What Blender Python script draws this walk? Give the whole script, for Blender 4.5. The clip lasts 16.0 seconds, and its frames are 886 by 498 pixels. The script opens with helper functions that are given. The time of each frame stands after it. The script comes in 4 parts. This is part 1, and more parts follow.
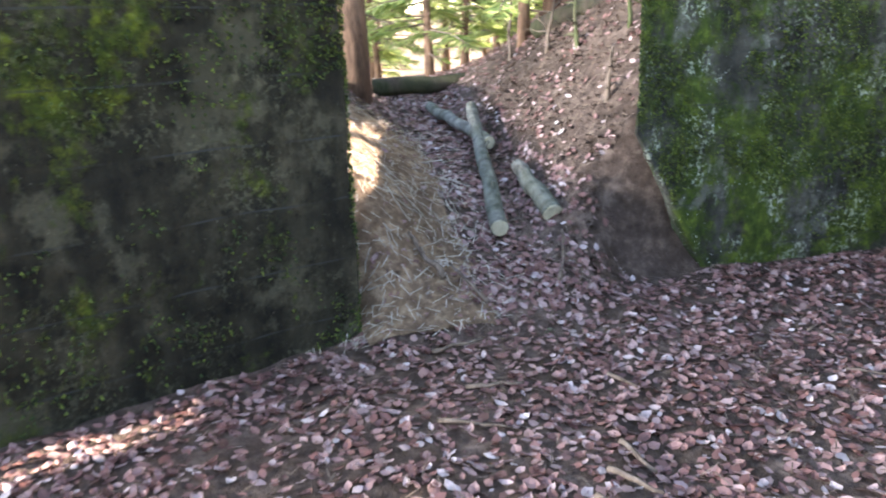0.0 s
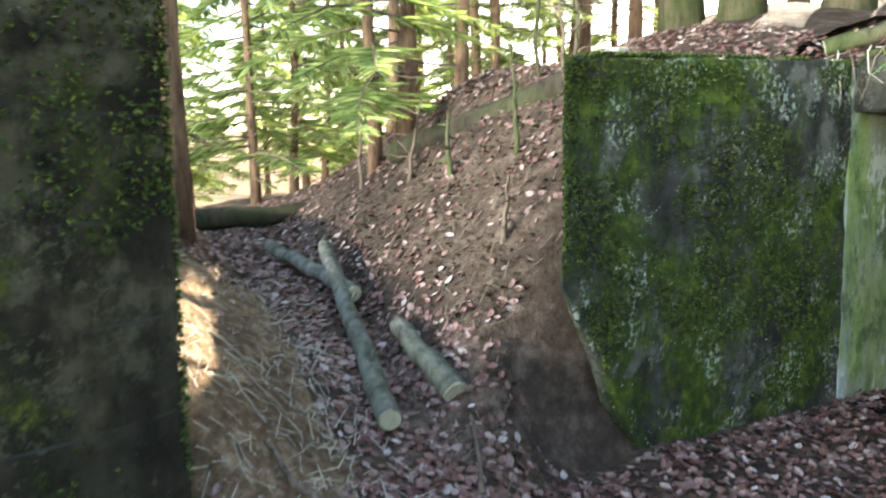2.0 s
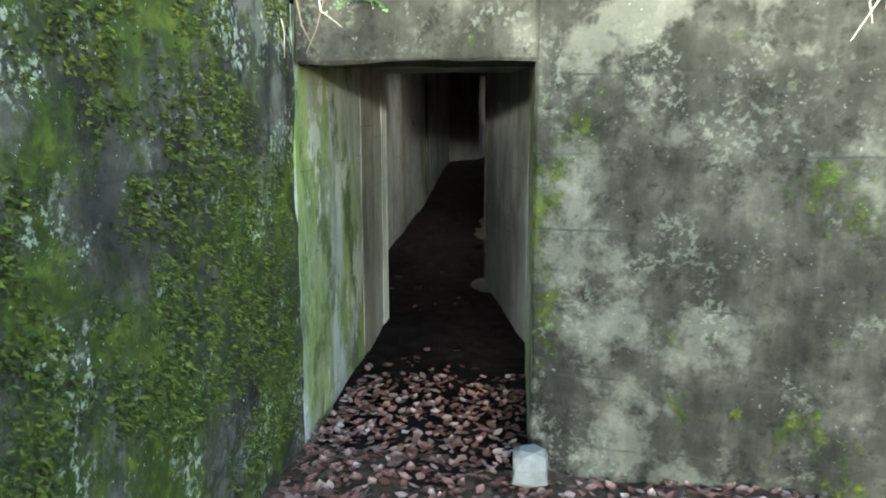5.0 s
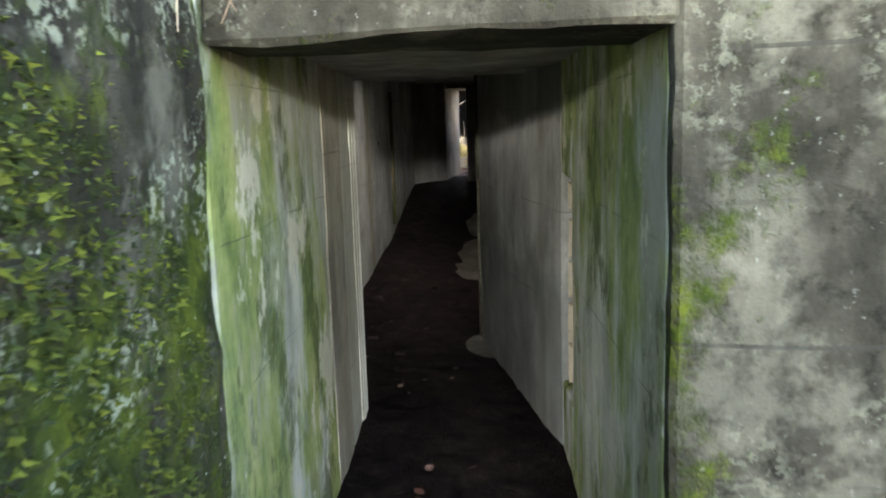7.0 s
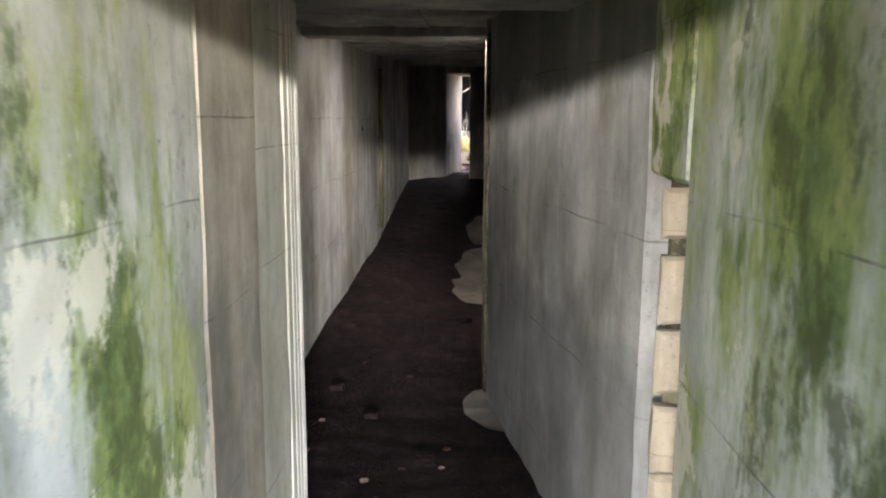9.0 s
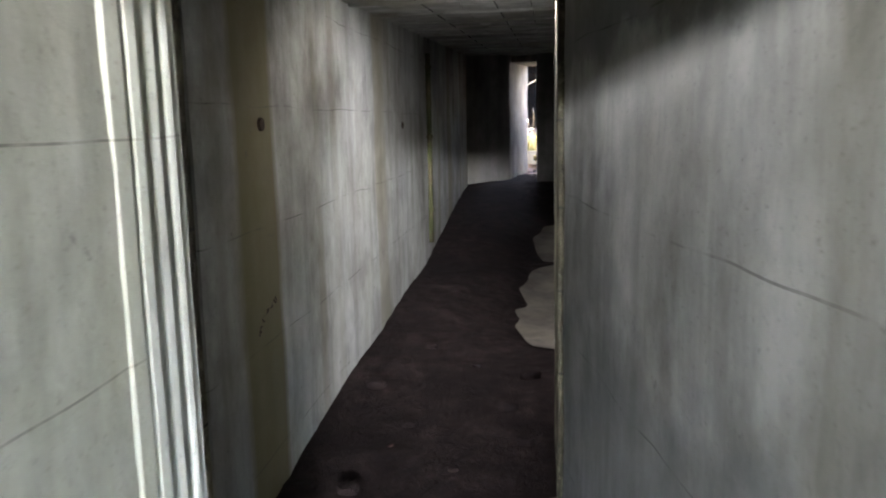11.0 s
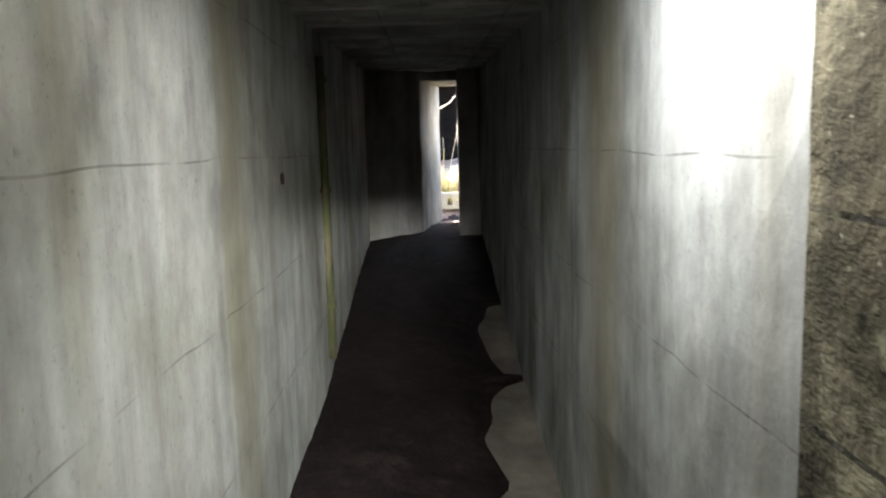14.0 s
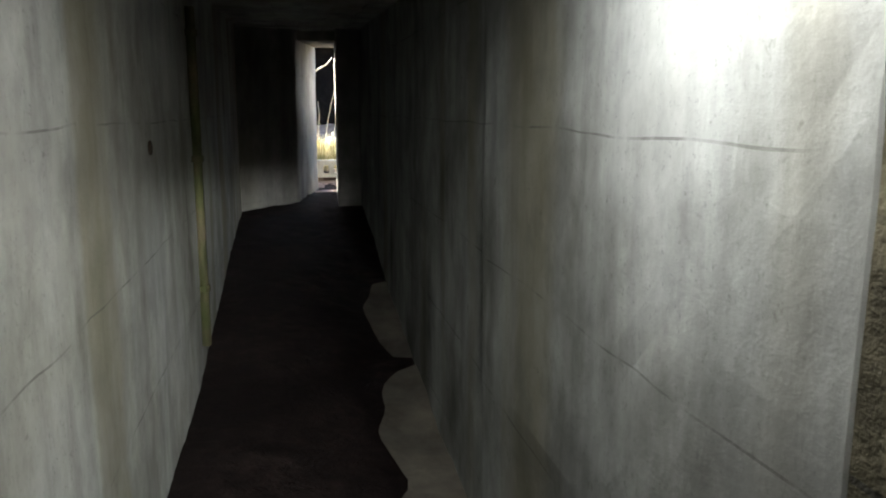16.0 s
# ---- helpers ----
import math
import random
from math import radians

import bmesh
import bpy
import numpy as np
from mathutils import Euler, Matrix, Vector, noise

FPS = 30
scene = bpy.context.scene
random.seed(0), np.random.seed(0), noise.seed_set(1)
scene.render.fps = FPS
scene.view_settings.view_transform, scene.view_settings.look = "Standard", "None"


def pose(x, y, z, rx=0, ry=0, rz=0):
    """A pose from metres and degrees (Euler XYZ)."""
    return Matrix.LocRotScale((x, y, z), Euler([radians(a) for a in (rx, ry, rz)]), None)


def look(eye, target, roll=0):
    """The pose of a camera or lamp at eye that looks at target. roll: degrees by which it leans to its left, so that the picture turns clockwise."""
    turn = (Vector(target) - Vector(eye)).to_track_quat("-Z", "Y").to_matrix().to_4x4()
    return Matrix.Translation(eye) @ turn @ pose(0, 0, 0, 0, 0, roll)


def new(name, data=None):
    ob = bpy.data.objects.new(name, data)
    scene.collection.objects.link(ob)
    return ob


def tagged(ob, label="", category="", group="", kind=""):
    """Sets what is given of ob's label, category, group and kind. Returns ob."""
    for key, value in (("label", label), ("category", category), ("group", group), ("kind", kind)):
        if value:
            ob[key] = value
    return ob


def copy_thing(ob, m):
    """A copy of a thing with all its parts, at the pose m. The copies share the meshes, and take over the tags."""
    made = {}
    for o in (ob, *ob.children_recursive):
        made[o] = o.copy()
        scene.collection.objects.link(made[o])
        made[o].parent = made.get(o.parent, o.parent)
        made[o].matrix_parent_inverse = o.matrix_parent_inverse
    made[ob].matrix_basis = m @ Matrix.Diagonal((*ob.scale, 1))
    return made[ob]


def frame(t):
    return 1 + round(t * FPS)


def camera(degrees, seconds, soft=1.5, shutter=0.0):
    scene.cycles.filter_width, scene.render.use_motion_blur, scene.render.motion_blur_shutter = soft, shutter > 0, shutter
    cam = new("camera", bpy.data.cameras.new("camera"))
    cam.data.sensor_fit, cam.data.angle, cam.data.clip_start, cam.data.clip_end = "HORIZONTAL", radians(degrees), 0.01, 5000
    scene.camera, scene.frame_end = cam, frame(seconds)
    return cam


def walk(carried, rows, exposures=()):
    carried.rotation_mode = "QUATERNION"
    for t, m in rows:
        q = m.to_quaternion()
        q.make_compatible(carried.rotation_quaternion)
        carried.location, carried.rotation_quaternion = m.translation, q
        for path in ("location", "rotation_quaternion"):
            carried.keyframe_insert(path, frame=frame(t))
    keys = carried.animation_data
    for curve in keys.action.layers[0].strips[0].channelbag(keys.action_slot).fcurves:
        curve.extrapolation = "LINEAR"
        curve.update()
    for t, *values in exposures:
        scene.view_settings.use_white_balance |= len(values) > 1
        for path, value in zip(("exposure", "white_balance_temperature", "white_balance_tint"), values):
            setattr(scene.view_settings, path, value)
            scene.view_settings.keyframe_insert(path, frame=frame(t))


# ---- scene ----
cam = camera(59.2, 16.0, soft=2.0, shutter=0.4)
PATH = [
    (0, (0.564, -0.375, 1.563), (-1.276, 0.187, 1.018), -1.9),
    (0.5, (0.181, -0.477, 1.573), (-1.576, 0.304, 1.023), -2.1),
    (1, (-0.113, -0.439, 1.587), (-1.83, 0.459, 1.091), -1.4),
    (1.5, (-0.444, -0.339, 1.597), (-2.14, 0.642, 1.194), -0.4),
    (2, (-0.779, -0.212, 1.58), (-2.474, 0.817, 1.319), -0.9),
    (2.5, (-1.01, -0.104, 1.581), (-2.509, 1.205, 1.384), -0.4),
    (2.8, (-1.167, -0.053, 1.572), (-2.407, 1.505, 1.38), 0.2),
    (3, (-1.283, 0.0, 1.567), (-2.328, 1.694, 1.37), 0.7),
    (3.5, (-1.586, 0.121, 1.583), (-2.267, 1.989, 1.364), 1.2),
    (3.7, (-1.705, 0.198, 1.567), (-2.294, 2.095, 1.338), 1.3),
    (5.8, (-2.744, 1.461, 1.541), (-2.895, 3.415, 1.14), -0.6),
    (6, (-2.785, 1.629, 1.531), (-2.935, 3.585, 1.145), -0.5),
    (6.5, (-2.84, 2.025, 1.549), (-2.956, 3.991, 1.202), -1.2),
    (7, (-2.83, 2.426, 1.551), (-2.933, 4.398, 1.235), -1.8),
    (7.5, (-2.889, 2.858, 1.505), (-2.976, 4.833, 1.197), -0.5),
    (8, (-2.901, 3.305, 1.488), (-2.977, 5.279, 1.177), -0.0),
    (10.3, (-2.888, 4.887, 1.372), (-3.055, 6.852, 1.035), -0.2),
    (10.5, (-2.901, 5.028, 1.374), (-3.095, 6.994, 1.058), -0.7),
    (11, (-2.9, 5.44, 1.374), (-3.17, 7.396, 1.053), -1.2),
    (11.5, (-2.981, 5.881, 1.341), (-3.298, 7.827, 1.004), -1.0),
    (12, (-3.053, 6.401, 1.33), (-3.343, 8.355, 1.02), -1.0),
    (12.5, (-3.14, 6.937, 1.362), (-3.385, 8.905, 1.104), -0.2),
    (13, (-3.289, 7.372, 1.392), (-3.424, 9.352, 1.148), -0.7),
    (13.5, (-3.341, 7.772, 1.427), (-3.372, 9.754, 1.157), -1.2),
    (14, (-3.4, 8.042, 1.47), (-3.362, 10.025, 1.209), -1.6),
    (14.5, (-3.509, 8.195, 1.517), (-3.365, 10.175, 1.277), -1.8),
    (15, (-3.512, 8.228, 1.523), (-3.259, 10.193, 1.244), -1.6),
    (15.5, (-3.486, 8.283, 1.507), (-3.135, 10.226, 1.19), -0.6),
    (16, (-3.499, 8.365, 1.49), (-3.127, 10.299, 1.138), 0.1),
]
EXPOSURE = [(0.0, 3.6, 6700, 20), (1.5, 3.6, 7000, 14), (2.3, 2.7, 7200, 4), (3.0, 2.05, 7000, -4), (3.7, 2.4, 7000, -8), (5.8, 4.2, 7400, 12), (7.0, 3.9, 7500, 14), (7.5, 3.8, 7700, 18), (8.2, 4.5, 7800, 22),
            (10.3, 5.3, 6700, 20), (11.0, 5.3, 6700, 18), (12.0, 5.6, 6800, 14), (12.5, 5.9, 6800, 14), (13.0, 5.5, 6900, 12), (14.0, 5.3, 7000, 10), (14.5, 5.0, 7100, 10), (15.0, 4.55, 7100, 10), (16.0, 4.45, 7000, 8)]
walk(cam, [(t, look(e, g, r)) for t, e, g, r in PATH], EXPOSURE)


# ---- light ----
SUN_FROM = Vector((-0.37, 0.80, 0.42)).normalized()
world = bpy.data.worlds.new("sky")
scene.world = world
world.use_nodes = True
wn = world.node_tree.nodes
sky = wn.new("ShaderNodeTexSky")
sky.sky_type, sky.sun_disc = "NISHITA", False
sky.sun_elevation = math.asin(SUN_FROM.z)
sky.sun_rotation = math.atan2(SUN_FROM.x, SUN_FROM.y)
world.node_tree.links.new(sky.outputs[0], wn["Background"].inputs[0])
wn["Background"].inputs[1].default_value = 0.13
sun = new("sun", bpy.data.lights.new("sun", "SUN"))
sun.data.energy, sun.data.angle, sun.data.color = 5.0, radians(0.6), (1.0, 0.93, 0.82)
sun.matrix_world = look(SUN_FROM * 40, (0, 0, 0))


def area_lamp(name, place, target, sx, sy, watts, color):
    """An added area lamp, aimed at target."""
    ob = new(name, bpy.data.lights.new(name, "AREA"))
    ob.data.shape, ob.data.size, ob.data.size_y, ob.data.energy, ob.data.color = "RECTANGLE", sx, sy, watts, color
    ob.matrix_world = look(place, target)
    return ob


# added fixed lamp standing in for a hand-held torch; the ceiling shaft is invented
area_lamp("shaft_daylight", (-3.11, 9.16, 2.07), (-2.55, 9.95, 1.55), 0.30, 0.14, 1.7, (0.95, 0.98, 1.0))
# added area lamp behind the court, standing in for unseen low daylight
area_lamp("glade_daylight", (-3.3, -13.0, 3.1), (-2.9, 6.0, 1.55), 9.0, 0.5, 1400.0, (0.90, 0.97, 1.0))


# ---- materials ----
class Mat:
    """A small node builder."""

    def __init__(self, name, rough=0.9, spec=0.3):
        self.m = bpy.data.materials.new(name)
        self.m.use_nodes = True
        self.t = self.m.node_tree
        self.b = self.t.nodes["Principled BSDF"]
        self.b.inputs["Roughness"].default_value = rough
        self.b.inputs["Specular IOR Level"].default_value = spec
        self.pos = self.t.nodes.new("ShaderNodeNewGeometry").outputs["Position"]

    def put(self, socket, v):
        if isinstance(v, bpy.types.NodeSocket):
            self.t.links.new(v, socket)
        elif isinstance(v, tuple) and len(v) == 3 and socket.type == "RGBA":
            socket.default_value = (*v, 1)
        else:
            socket.default_value = v

    def mapped(self, scale, offset=(0, 0, 0)):
        n = self.t.nodes.new("ShaderNodeMapping")
        self.t.links.new(self.pos, n.inputs[0])
        n.inputs["Scale"].default_value, n.inputs["Location"].default_value = scale, offset
        return n.outputs[0]

    def noise(self, scale, detail=4, rough=0.6, stretch=(1, 1, 1), offset=(0, 0, 0)):
        n = self.t.nodes.new("ShaderNodeTexNoise")
        self.t.links.new(self.mapped(stretch, offset), n.inputs["Vector"])
        n.inputs["Scale"].default_value, n.inputs["Detail"].default_value, n.inputs["Roughness"].default_value = scale, detail, rough
        return n.outputs["Fac"]

    def spots(self, scale, stretch=(1, 1, 1), offset=(0, 0, 0)):
        n = self.t.nodes.new("ShaderNodeTexVoronoi")
        self.t.links.new(self.mapped(stretch, offset), n.inputs["Vector"])
        n.inputs["Scale"].default_value = scale
        return n.outputs["Distance"]

    def ramp(self, fac, *stops):
        n = self.t.nodes.new("ShaderNodeValToRGB")
        self.t.links.new(fac, n.inputs[0])
        e = n.color_ramp.elements
        while len(e) < len(stops):
            e.new(0.5)
        for el, (p, c) in zip(e, stops):
            el.position = p
            el.color = (c, c, c, 1) if isinstance(c, (int, float)) else (*c, 1)
        return n.outputs[0]

    def mix(self, fac, a, b, mode="MIX"):
        n = self.t.nodes.new("ShaderNodeMix")
        n.data_type, n.blend_type = "RGBA", mode
        for s, v in zip((n.inputs[0], n.inputs[6], n.inputs[7]), (fac, a, b)):
            self.put(s, v)
        return n.outputs[2]

    def math(self, op, a, b=0.0, c=0.0):
        n = self.t.nodes.new("ShaderNodeMath")
        n.operation = op
        for s, v in zip(n.inputs, (a, b, c)):
            self.put(s, v)
        return n.outputs[0]

    def axis(self, k):
        n = self.t.nodes.new("ShaderNodeSeparateXYZ")
        self.t.links.new(self.pos, n.inputs[0])
        return n.outputs[k]

    def random(self, island=True):
        if island:
            return self.t.nodes.new("ShaderNodeNewGeometry").outputs["Random Per Island"]
        return self.t.nodes.new("ShaderNodeObjectInfo").outputs["Random"]

    def done(self, color, bump=None, strength=0.5, distance=0.02, rough=None):
        self.put(self.b.inputs["Base Color"], color)
        if rough is not None:
            self.put(self.b.inputs["Roughness"], rough)
        if bump is not None:
            n = self.t.nodes.new("ShaderNodeBump")
            n.inputs["Strength"].default_value, n.inputs["Distance"].default_value = strength, distance
            self.t.links.new(bump, n.inputs["Height"])
            self.t.links.new(n.outputs[0], self.b.inputs["Normal"])
        return self.m


def board_lines(M, height, wobble=0.03, width=0.035, offset=0.0):
    """Thin dark joints of the formwork boards, one every `height` metres."""
    w = M.math("MULTIPLY", M.noise(1.3, 2), wobble * 2)
    z = M.math("ADD", M.axis(2), w)
    f = M.math("FRACT", M.math("DIVIDE", M.math("ADD", z, offset), height))
    line = M.math("LESS_THAN", M.math("ABSOLUTE", M.math("SUBTRACT", f, 0.5)), width)
    broken = M.ramp(M.noise(4.0, 3, 0.6, (1, 1, 1), (5, 2, 1)), (0.42, 0.0), (0.6, 1.0))
    return M.math("MULTIPLY", line, broken)


def make_outer_concrete(name, moss, lichen, dark, tone=1.0, tint=(1.0, 1.0, 1.0)):
    M = Mat(name, 0.95, 0.2)
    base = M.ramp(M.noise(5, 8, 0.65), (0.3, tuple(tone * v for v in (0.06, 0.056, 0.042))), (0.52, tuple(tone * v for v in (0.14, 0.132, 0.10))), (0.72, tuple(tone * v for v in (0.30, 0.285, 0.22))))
    streak = M.ramp(M.noise(7, 5, 0.6, (1, 1, 0.12)), (0.38, 0.35), (0.62, 1.0))
    base = M.mix(0.75, base, streak, "MULTIPLY")
    blot = M.ramp(M.noise(2.3, 5, 0.62, offset=(3, 1, 7)), (0.45, dark), (0.62, 1.0))
    base = M.mix(0.8, base, blot, "MULTIPLY")
    pits = M.ramp(M.noise(11, 6, 0.75, offset=(6, 6, 1)), (0.34, 0.25), (0.46, 1.0))
    base = M.mix(0.85, base, pits, "MULTIPLY")
    blotch = M.math("MULTIPLY", M.ramp(M.noise(1.6, 6, 0.68, offset=(7.3, 2.1, 4.4)), (0.54, 0.0), (0.60, 1.0)), 0.38 * tone)
    base = M.mix(blotch, base, (0.36, 0.36, 0.28))
    big = M.noise(2.2, 7, 0.7, (1, 1, 0.7), (9, 4, 2))
    small = M.noise(22, 5, 0.7)
    green = M.ramp(M.noise(9, 5, 0.7, offset=(4, 4, 4)), (0.3, (0.010, 0.017, 0.004)), (0.5, (0.032, 0.048, 0.007)), (0.72, (0.10, 0.125, 0.014)))
    cover = M.ramp(M.math("ADD", big, M.math("MULTIPLY", M.math("SUBTRACT", small, 0.5), 0.35)), (0.60 - moss * 0.25, 0.0), (0.70 - moss * 0.22, 1.0))
    c = M.mix(cover, base, green)
    pale = M.math("MULTIPLY", M.ramp(M.noise(3.2, 4, 0.6, offset=(1, 8, 3)), (0.52, 0.0), (0.6, 1.0)), M.ramp(M.noise(34, 4, 0.7), (0.52, 0.0), (0.58, 1.0)))
    c = M.mix(M.math("MULTIPLY", pale, lichen), c, (0.37, 0.40, 0.30))
    speck = M.math("MULTIPLY", M.ramp(M.noise(48, 3, 0.6, offset=(2, 2, 5)), (0.66, 0.0), (0.70, 1.0)), M.ramp(M.noise(2.6, 3, offset=(5, 1, 1)), (0.48, 0.0), (0.56, 1.0)))
    c = M.mix(M.math("MULTIPLY", speck, lichen), c, (0.62, 0.66, 0.60))
    c = M.mix(1.0, c, tint, "MULTIPLY")
    lines = board_lines(M, 0.31, 0.02, 0.016)
    c = M.mix(M.math("MULTIPLY", lines, 0.85), c, (0.03, 0.03, 0.025))
    h = M.math("ADD", M.math("MULTIPLY", small, 0.7), M.math("MULTIPLY", cover, 0.5))
    h = M.math("SUBTRACT", h, M.math("MULTIPLY", lines, 0.8))
    return M.done(c, h, 0.8, 0.02)


def make_inner_concrete(name, pale=(0.50, 0.52, 0.52), mid=(0.34, 0.35, 0.34), low=(0.16, 0.16, 0.145), stain=0.5, green=0.0, boards=0.45, grime=0.5, strip=None, shade_and_stain=None):
    M = Mat(name, 0.85, 0.3)
    fine = M.noise(30, 6, 0.7)
    c = M.ramp(M.noise(2.2, 6, 0.6, (1, 1, 0.55)), (0.3, low), (0.47, mid), (0.66, pale))
    streak = M.ramp(M.noise(6.5, 5, 0.62, (1, 1, 0.06), (7, 3, 0)), (0.36, 0.5), (0.55, 1.0))
    c = M.mix(0.5, c, streak, "MULTIPLY")
    cloud = M.ramp(M.noise(4.2, 8, 0.72, (1, 1, 0.7), (3.1, 6.2, 1.7)), (0.36, 0.55), (0.6, 1.0))
    c = M.mix(0.6, c, cloud, "MULTIPLY")
    pores = M.ramp(M.noise(70, 4, 0.75, offset=(1, 2, 8)), (0.3, 0.45), (0.42, 1.0))
    c = M.mix(0.6, c, pores, "MULTIPLY")
    band = M.ramp(M.noise(1.7, 2, 0.45, (1, 1, 0.03), (2.3, 8.1, 0)), (0.55, 0.0), (0.63, 1.0))
    c = M.mix(M.math("MULTIPLY", band, stain), c, (0.17, 0.145, 0.07))
    if green > 0:
        gb = M.ramp(M.noise(2.9, 9, 0.7, (1, 1, 0.34), (1.1, 0.4, 0)), (0.44, 0.0), (0.54, 1.0))
        gc = M.ramp(M.noise(6, 7, 0.7, (1, 1, 0.6)), (0.36, (0.07, 0.12, 0.02)), (0.5, (0.2, 0.26, 0.06)), (0.66, (0.40, 0.41, 0.17)))
        c = M.mix(M.math("MULTIPLY", gb, green), c, gc)
        deep = M.ramp(M.noise(3.4, 8, 0.72, (1, 1, 0.6), (5.2, 2.4, 6.0)), (0.54, 0.0), (0.60, 0.85))
        c = M.mix(M.math("MULTIPLY", deep, green), c, (0.055, 0.075, 0.022))
        flake = M.ramp(M.noise(2.4, 8, 0.72, (1, 1, 0.7), (8.2, 1.4, 3.0)), (0.57, 0.0), (0.60, 0.9))
        c = M.mix(M.math("MULTIPLY", flake, green), c, (0.60, 0.57, 0.46))
    wet = M.ramp(M.noise(1.1, 5, 0.65, offset=(4.7, 0.6, 3.0)), (0.40, 1.0), (0.52, 0.0))
    c = M.mix(M.math("MULTIPLY", wet, grime), c, (0.10, 0.10, 0.095))
    if strip:
        wob = M.math("MULTIPLY", M.math("SUBTRACT", M.noise(1.2, 3, 0.5, (1, 1, 0.5)), 0.5), 0.12)
        off = M.math("ABSOLUTE", M.math("SUBTRACT", M.math("ADD", M.axis(1), wob), (strip[0] + strip[1]) / 2))
        inside = M.ramp(M.math("DIVIDE", off, (strip[1] - strip[0])), (0.42, 0.85), (0.56, 0.0))
        c = M.mix(inside, c, (0.15, 0.125, 0.055))
    if shade_and_stain:
        # lower band is a stain; upper band also paints the lintel's shadow line
        wz = M.math("ADD", M.axis(2), M.math("MULTIPLY", M.math("SUBTRACT", M.noise(2.4, 6, 0.65, offset=(2, 2, 2)), 0.5), 0.5))
        above = M.ramp(M.math("SUBTRACT", wz, shade_and_stain[1] - 0.5), (0.47, 0.0), (0.53, 0.6))
        below = M.ramp(M.math("SUBTRACT", wz, shade_and_stain[0] - 0.5), (0.42, 0.5), (0.56, 0.0))
        c = M.mix(M.math("MAXIMUM", above, below), c, (0.12, 0.125, 0.12))
    spot = M.math("MULTIPLY", M.ramp(M.noise(16, 4, 0.7, offset=(1, 5, 2)), (0.66, 0.0), (0.73, 1.0)), 0.5)
    c = M.mix(spot, c, (0.09, 0.085, 0.075))
    lines = board_lines(M, boards, 0.03, 0.006, 0.1)
    c = M.mix(M.math("MULTIPLY", lines, 0.55), c, (0.05, 0.048, 0.042))
    h = M.math("SUBTRACT", M.math("ADD", fine, M.math("MULTIPLY", M.noise(5, 3, 0.5), 0.8)), M.math("MULTIPLY", lines, 1.5))
    return M.done(c, h, 0.3, 0.008)


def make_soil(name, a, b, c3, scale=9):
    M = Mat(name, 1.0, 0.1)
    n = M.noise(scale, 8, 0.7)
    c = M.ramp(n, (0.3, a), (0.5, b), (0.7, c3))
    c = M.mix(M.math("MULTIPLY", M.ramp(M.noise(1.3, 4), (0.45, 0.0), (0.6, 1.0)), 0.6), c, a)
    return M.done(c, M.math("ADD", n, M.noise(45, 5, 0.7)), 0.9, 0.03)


def make_leaf(name, stops, rough=0.55):
    M = Mat(name, rough, 0.4)
    c = M.ramp(M.random(), *stops)
    c = M.mix(0.5, c, M.ramp(M.noise(40, 3), (0.3, 0.55), (0.7, 1.0)), "MULTIPLY")
    return M.done(c, M.noise(60, 2), 0.3, 0.004)


def make_bark(name, a, b, moss=0.0):
    M = Mat(name, 0.95, 0.15)
    n = M.noise(14, 6, 0.7, (1, 1, 0.25))
    c = M.ramp(n, (0.32, a), (0.66, b))
    if moss > 0:
        c = M.mix(M.math("MULTIPLY", M.ramp(M.noise(3.0, 4, 0.6), (0.4, 0.0), (0.55, 1.0)), moss), c, (0.035, 0.06, 0.012))
    return M.done(c, n, 1.0, 0.02)


WING = make_outer_concrete("mossy_concrete", 0.68, 0.6, 0.4, 0.5)
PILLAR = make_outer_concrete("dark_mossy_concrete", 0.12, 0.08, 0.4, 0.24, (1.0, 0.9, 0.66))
FACADE = make_outer_concrete("weathered_concrete", 0.10, 0.14, 0.45, 0.42)
REVEAL = make_inner_concrete("green_streaked_concrete", (0.62, 0.63, 0.58), (0.48, 0.50, 0.44), (0.28, 0.28, 0.22), 0.5, 0.9, 0.4, 0.2)
INNER = make_inner_concrete("grey_concrete")
PALE = make_inner_concrete("pale_concrete", (0.66, 0.66, 0.62), (0.55, 0.55, 0.50), (0.40, 0.39, 0.35), 0.25, 0.1, 0.33, 0.1)
SLANT = make_inner_concrete("mottled_concrete", (0.56, 0.55, 0.52), (0.42, 0.41, 0.38), (0.2, 0.195, 0.17), 0.2, 0.0, 0.5, 0.45, None, (0.75, 1.55))
LEFTWALL = make_inner_concrete("stained_grey_concrete", (0.52, 0.53, 0.52), (0.40, 0.40, 0.37), (0.20, 0.195, 0.165), 0.5, 0.0, 0.45, 0.35, (8.02, 8.42))
BEIGE = make_inner_concrete("beige_masonry", (0.62, 0.54, 0.42), (0.50, 0.42, 0.31), (0.30, 0.22, 0.14), 0.4, 0.0, 0.2, 0.3)
YELLOW = make_inner_concrete("brown_stained_concrete", (0.46, 0.43, 0.36), (0.34, 0.31, 0.25), (0.17, 0.15, 0.11), 0.7, 0.0, 0.45, 0.6)
ROUGH = make_outer_concrete("pitted_concrete", -0.3, 0.3, 0.4, 1.1, (1.0, 0.94, 0.84))
# darker grey puts the backlit end's shade into the colour
ENDWALL = make_inner_concrete("shaded_end_concrete", (0.34, 0.33, 0.31), (0.25, 0.24, 0.23), (0.13, 0.125, 0.12), 0.2, 0.0, 0.3, 0.3)
WORN = make_inner_concrete("worn_floor_concrete", (0.19, 0.17, 0.14), (0.14, 0.125, 0.105), (0.08, 0.072, 0.06), 0.1, 0.0, 9.0, 0.3)
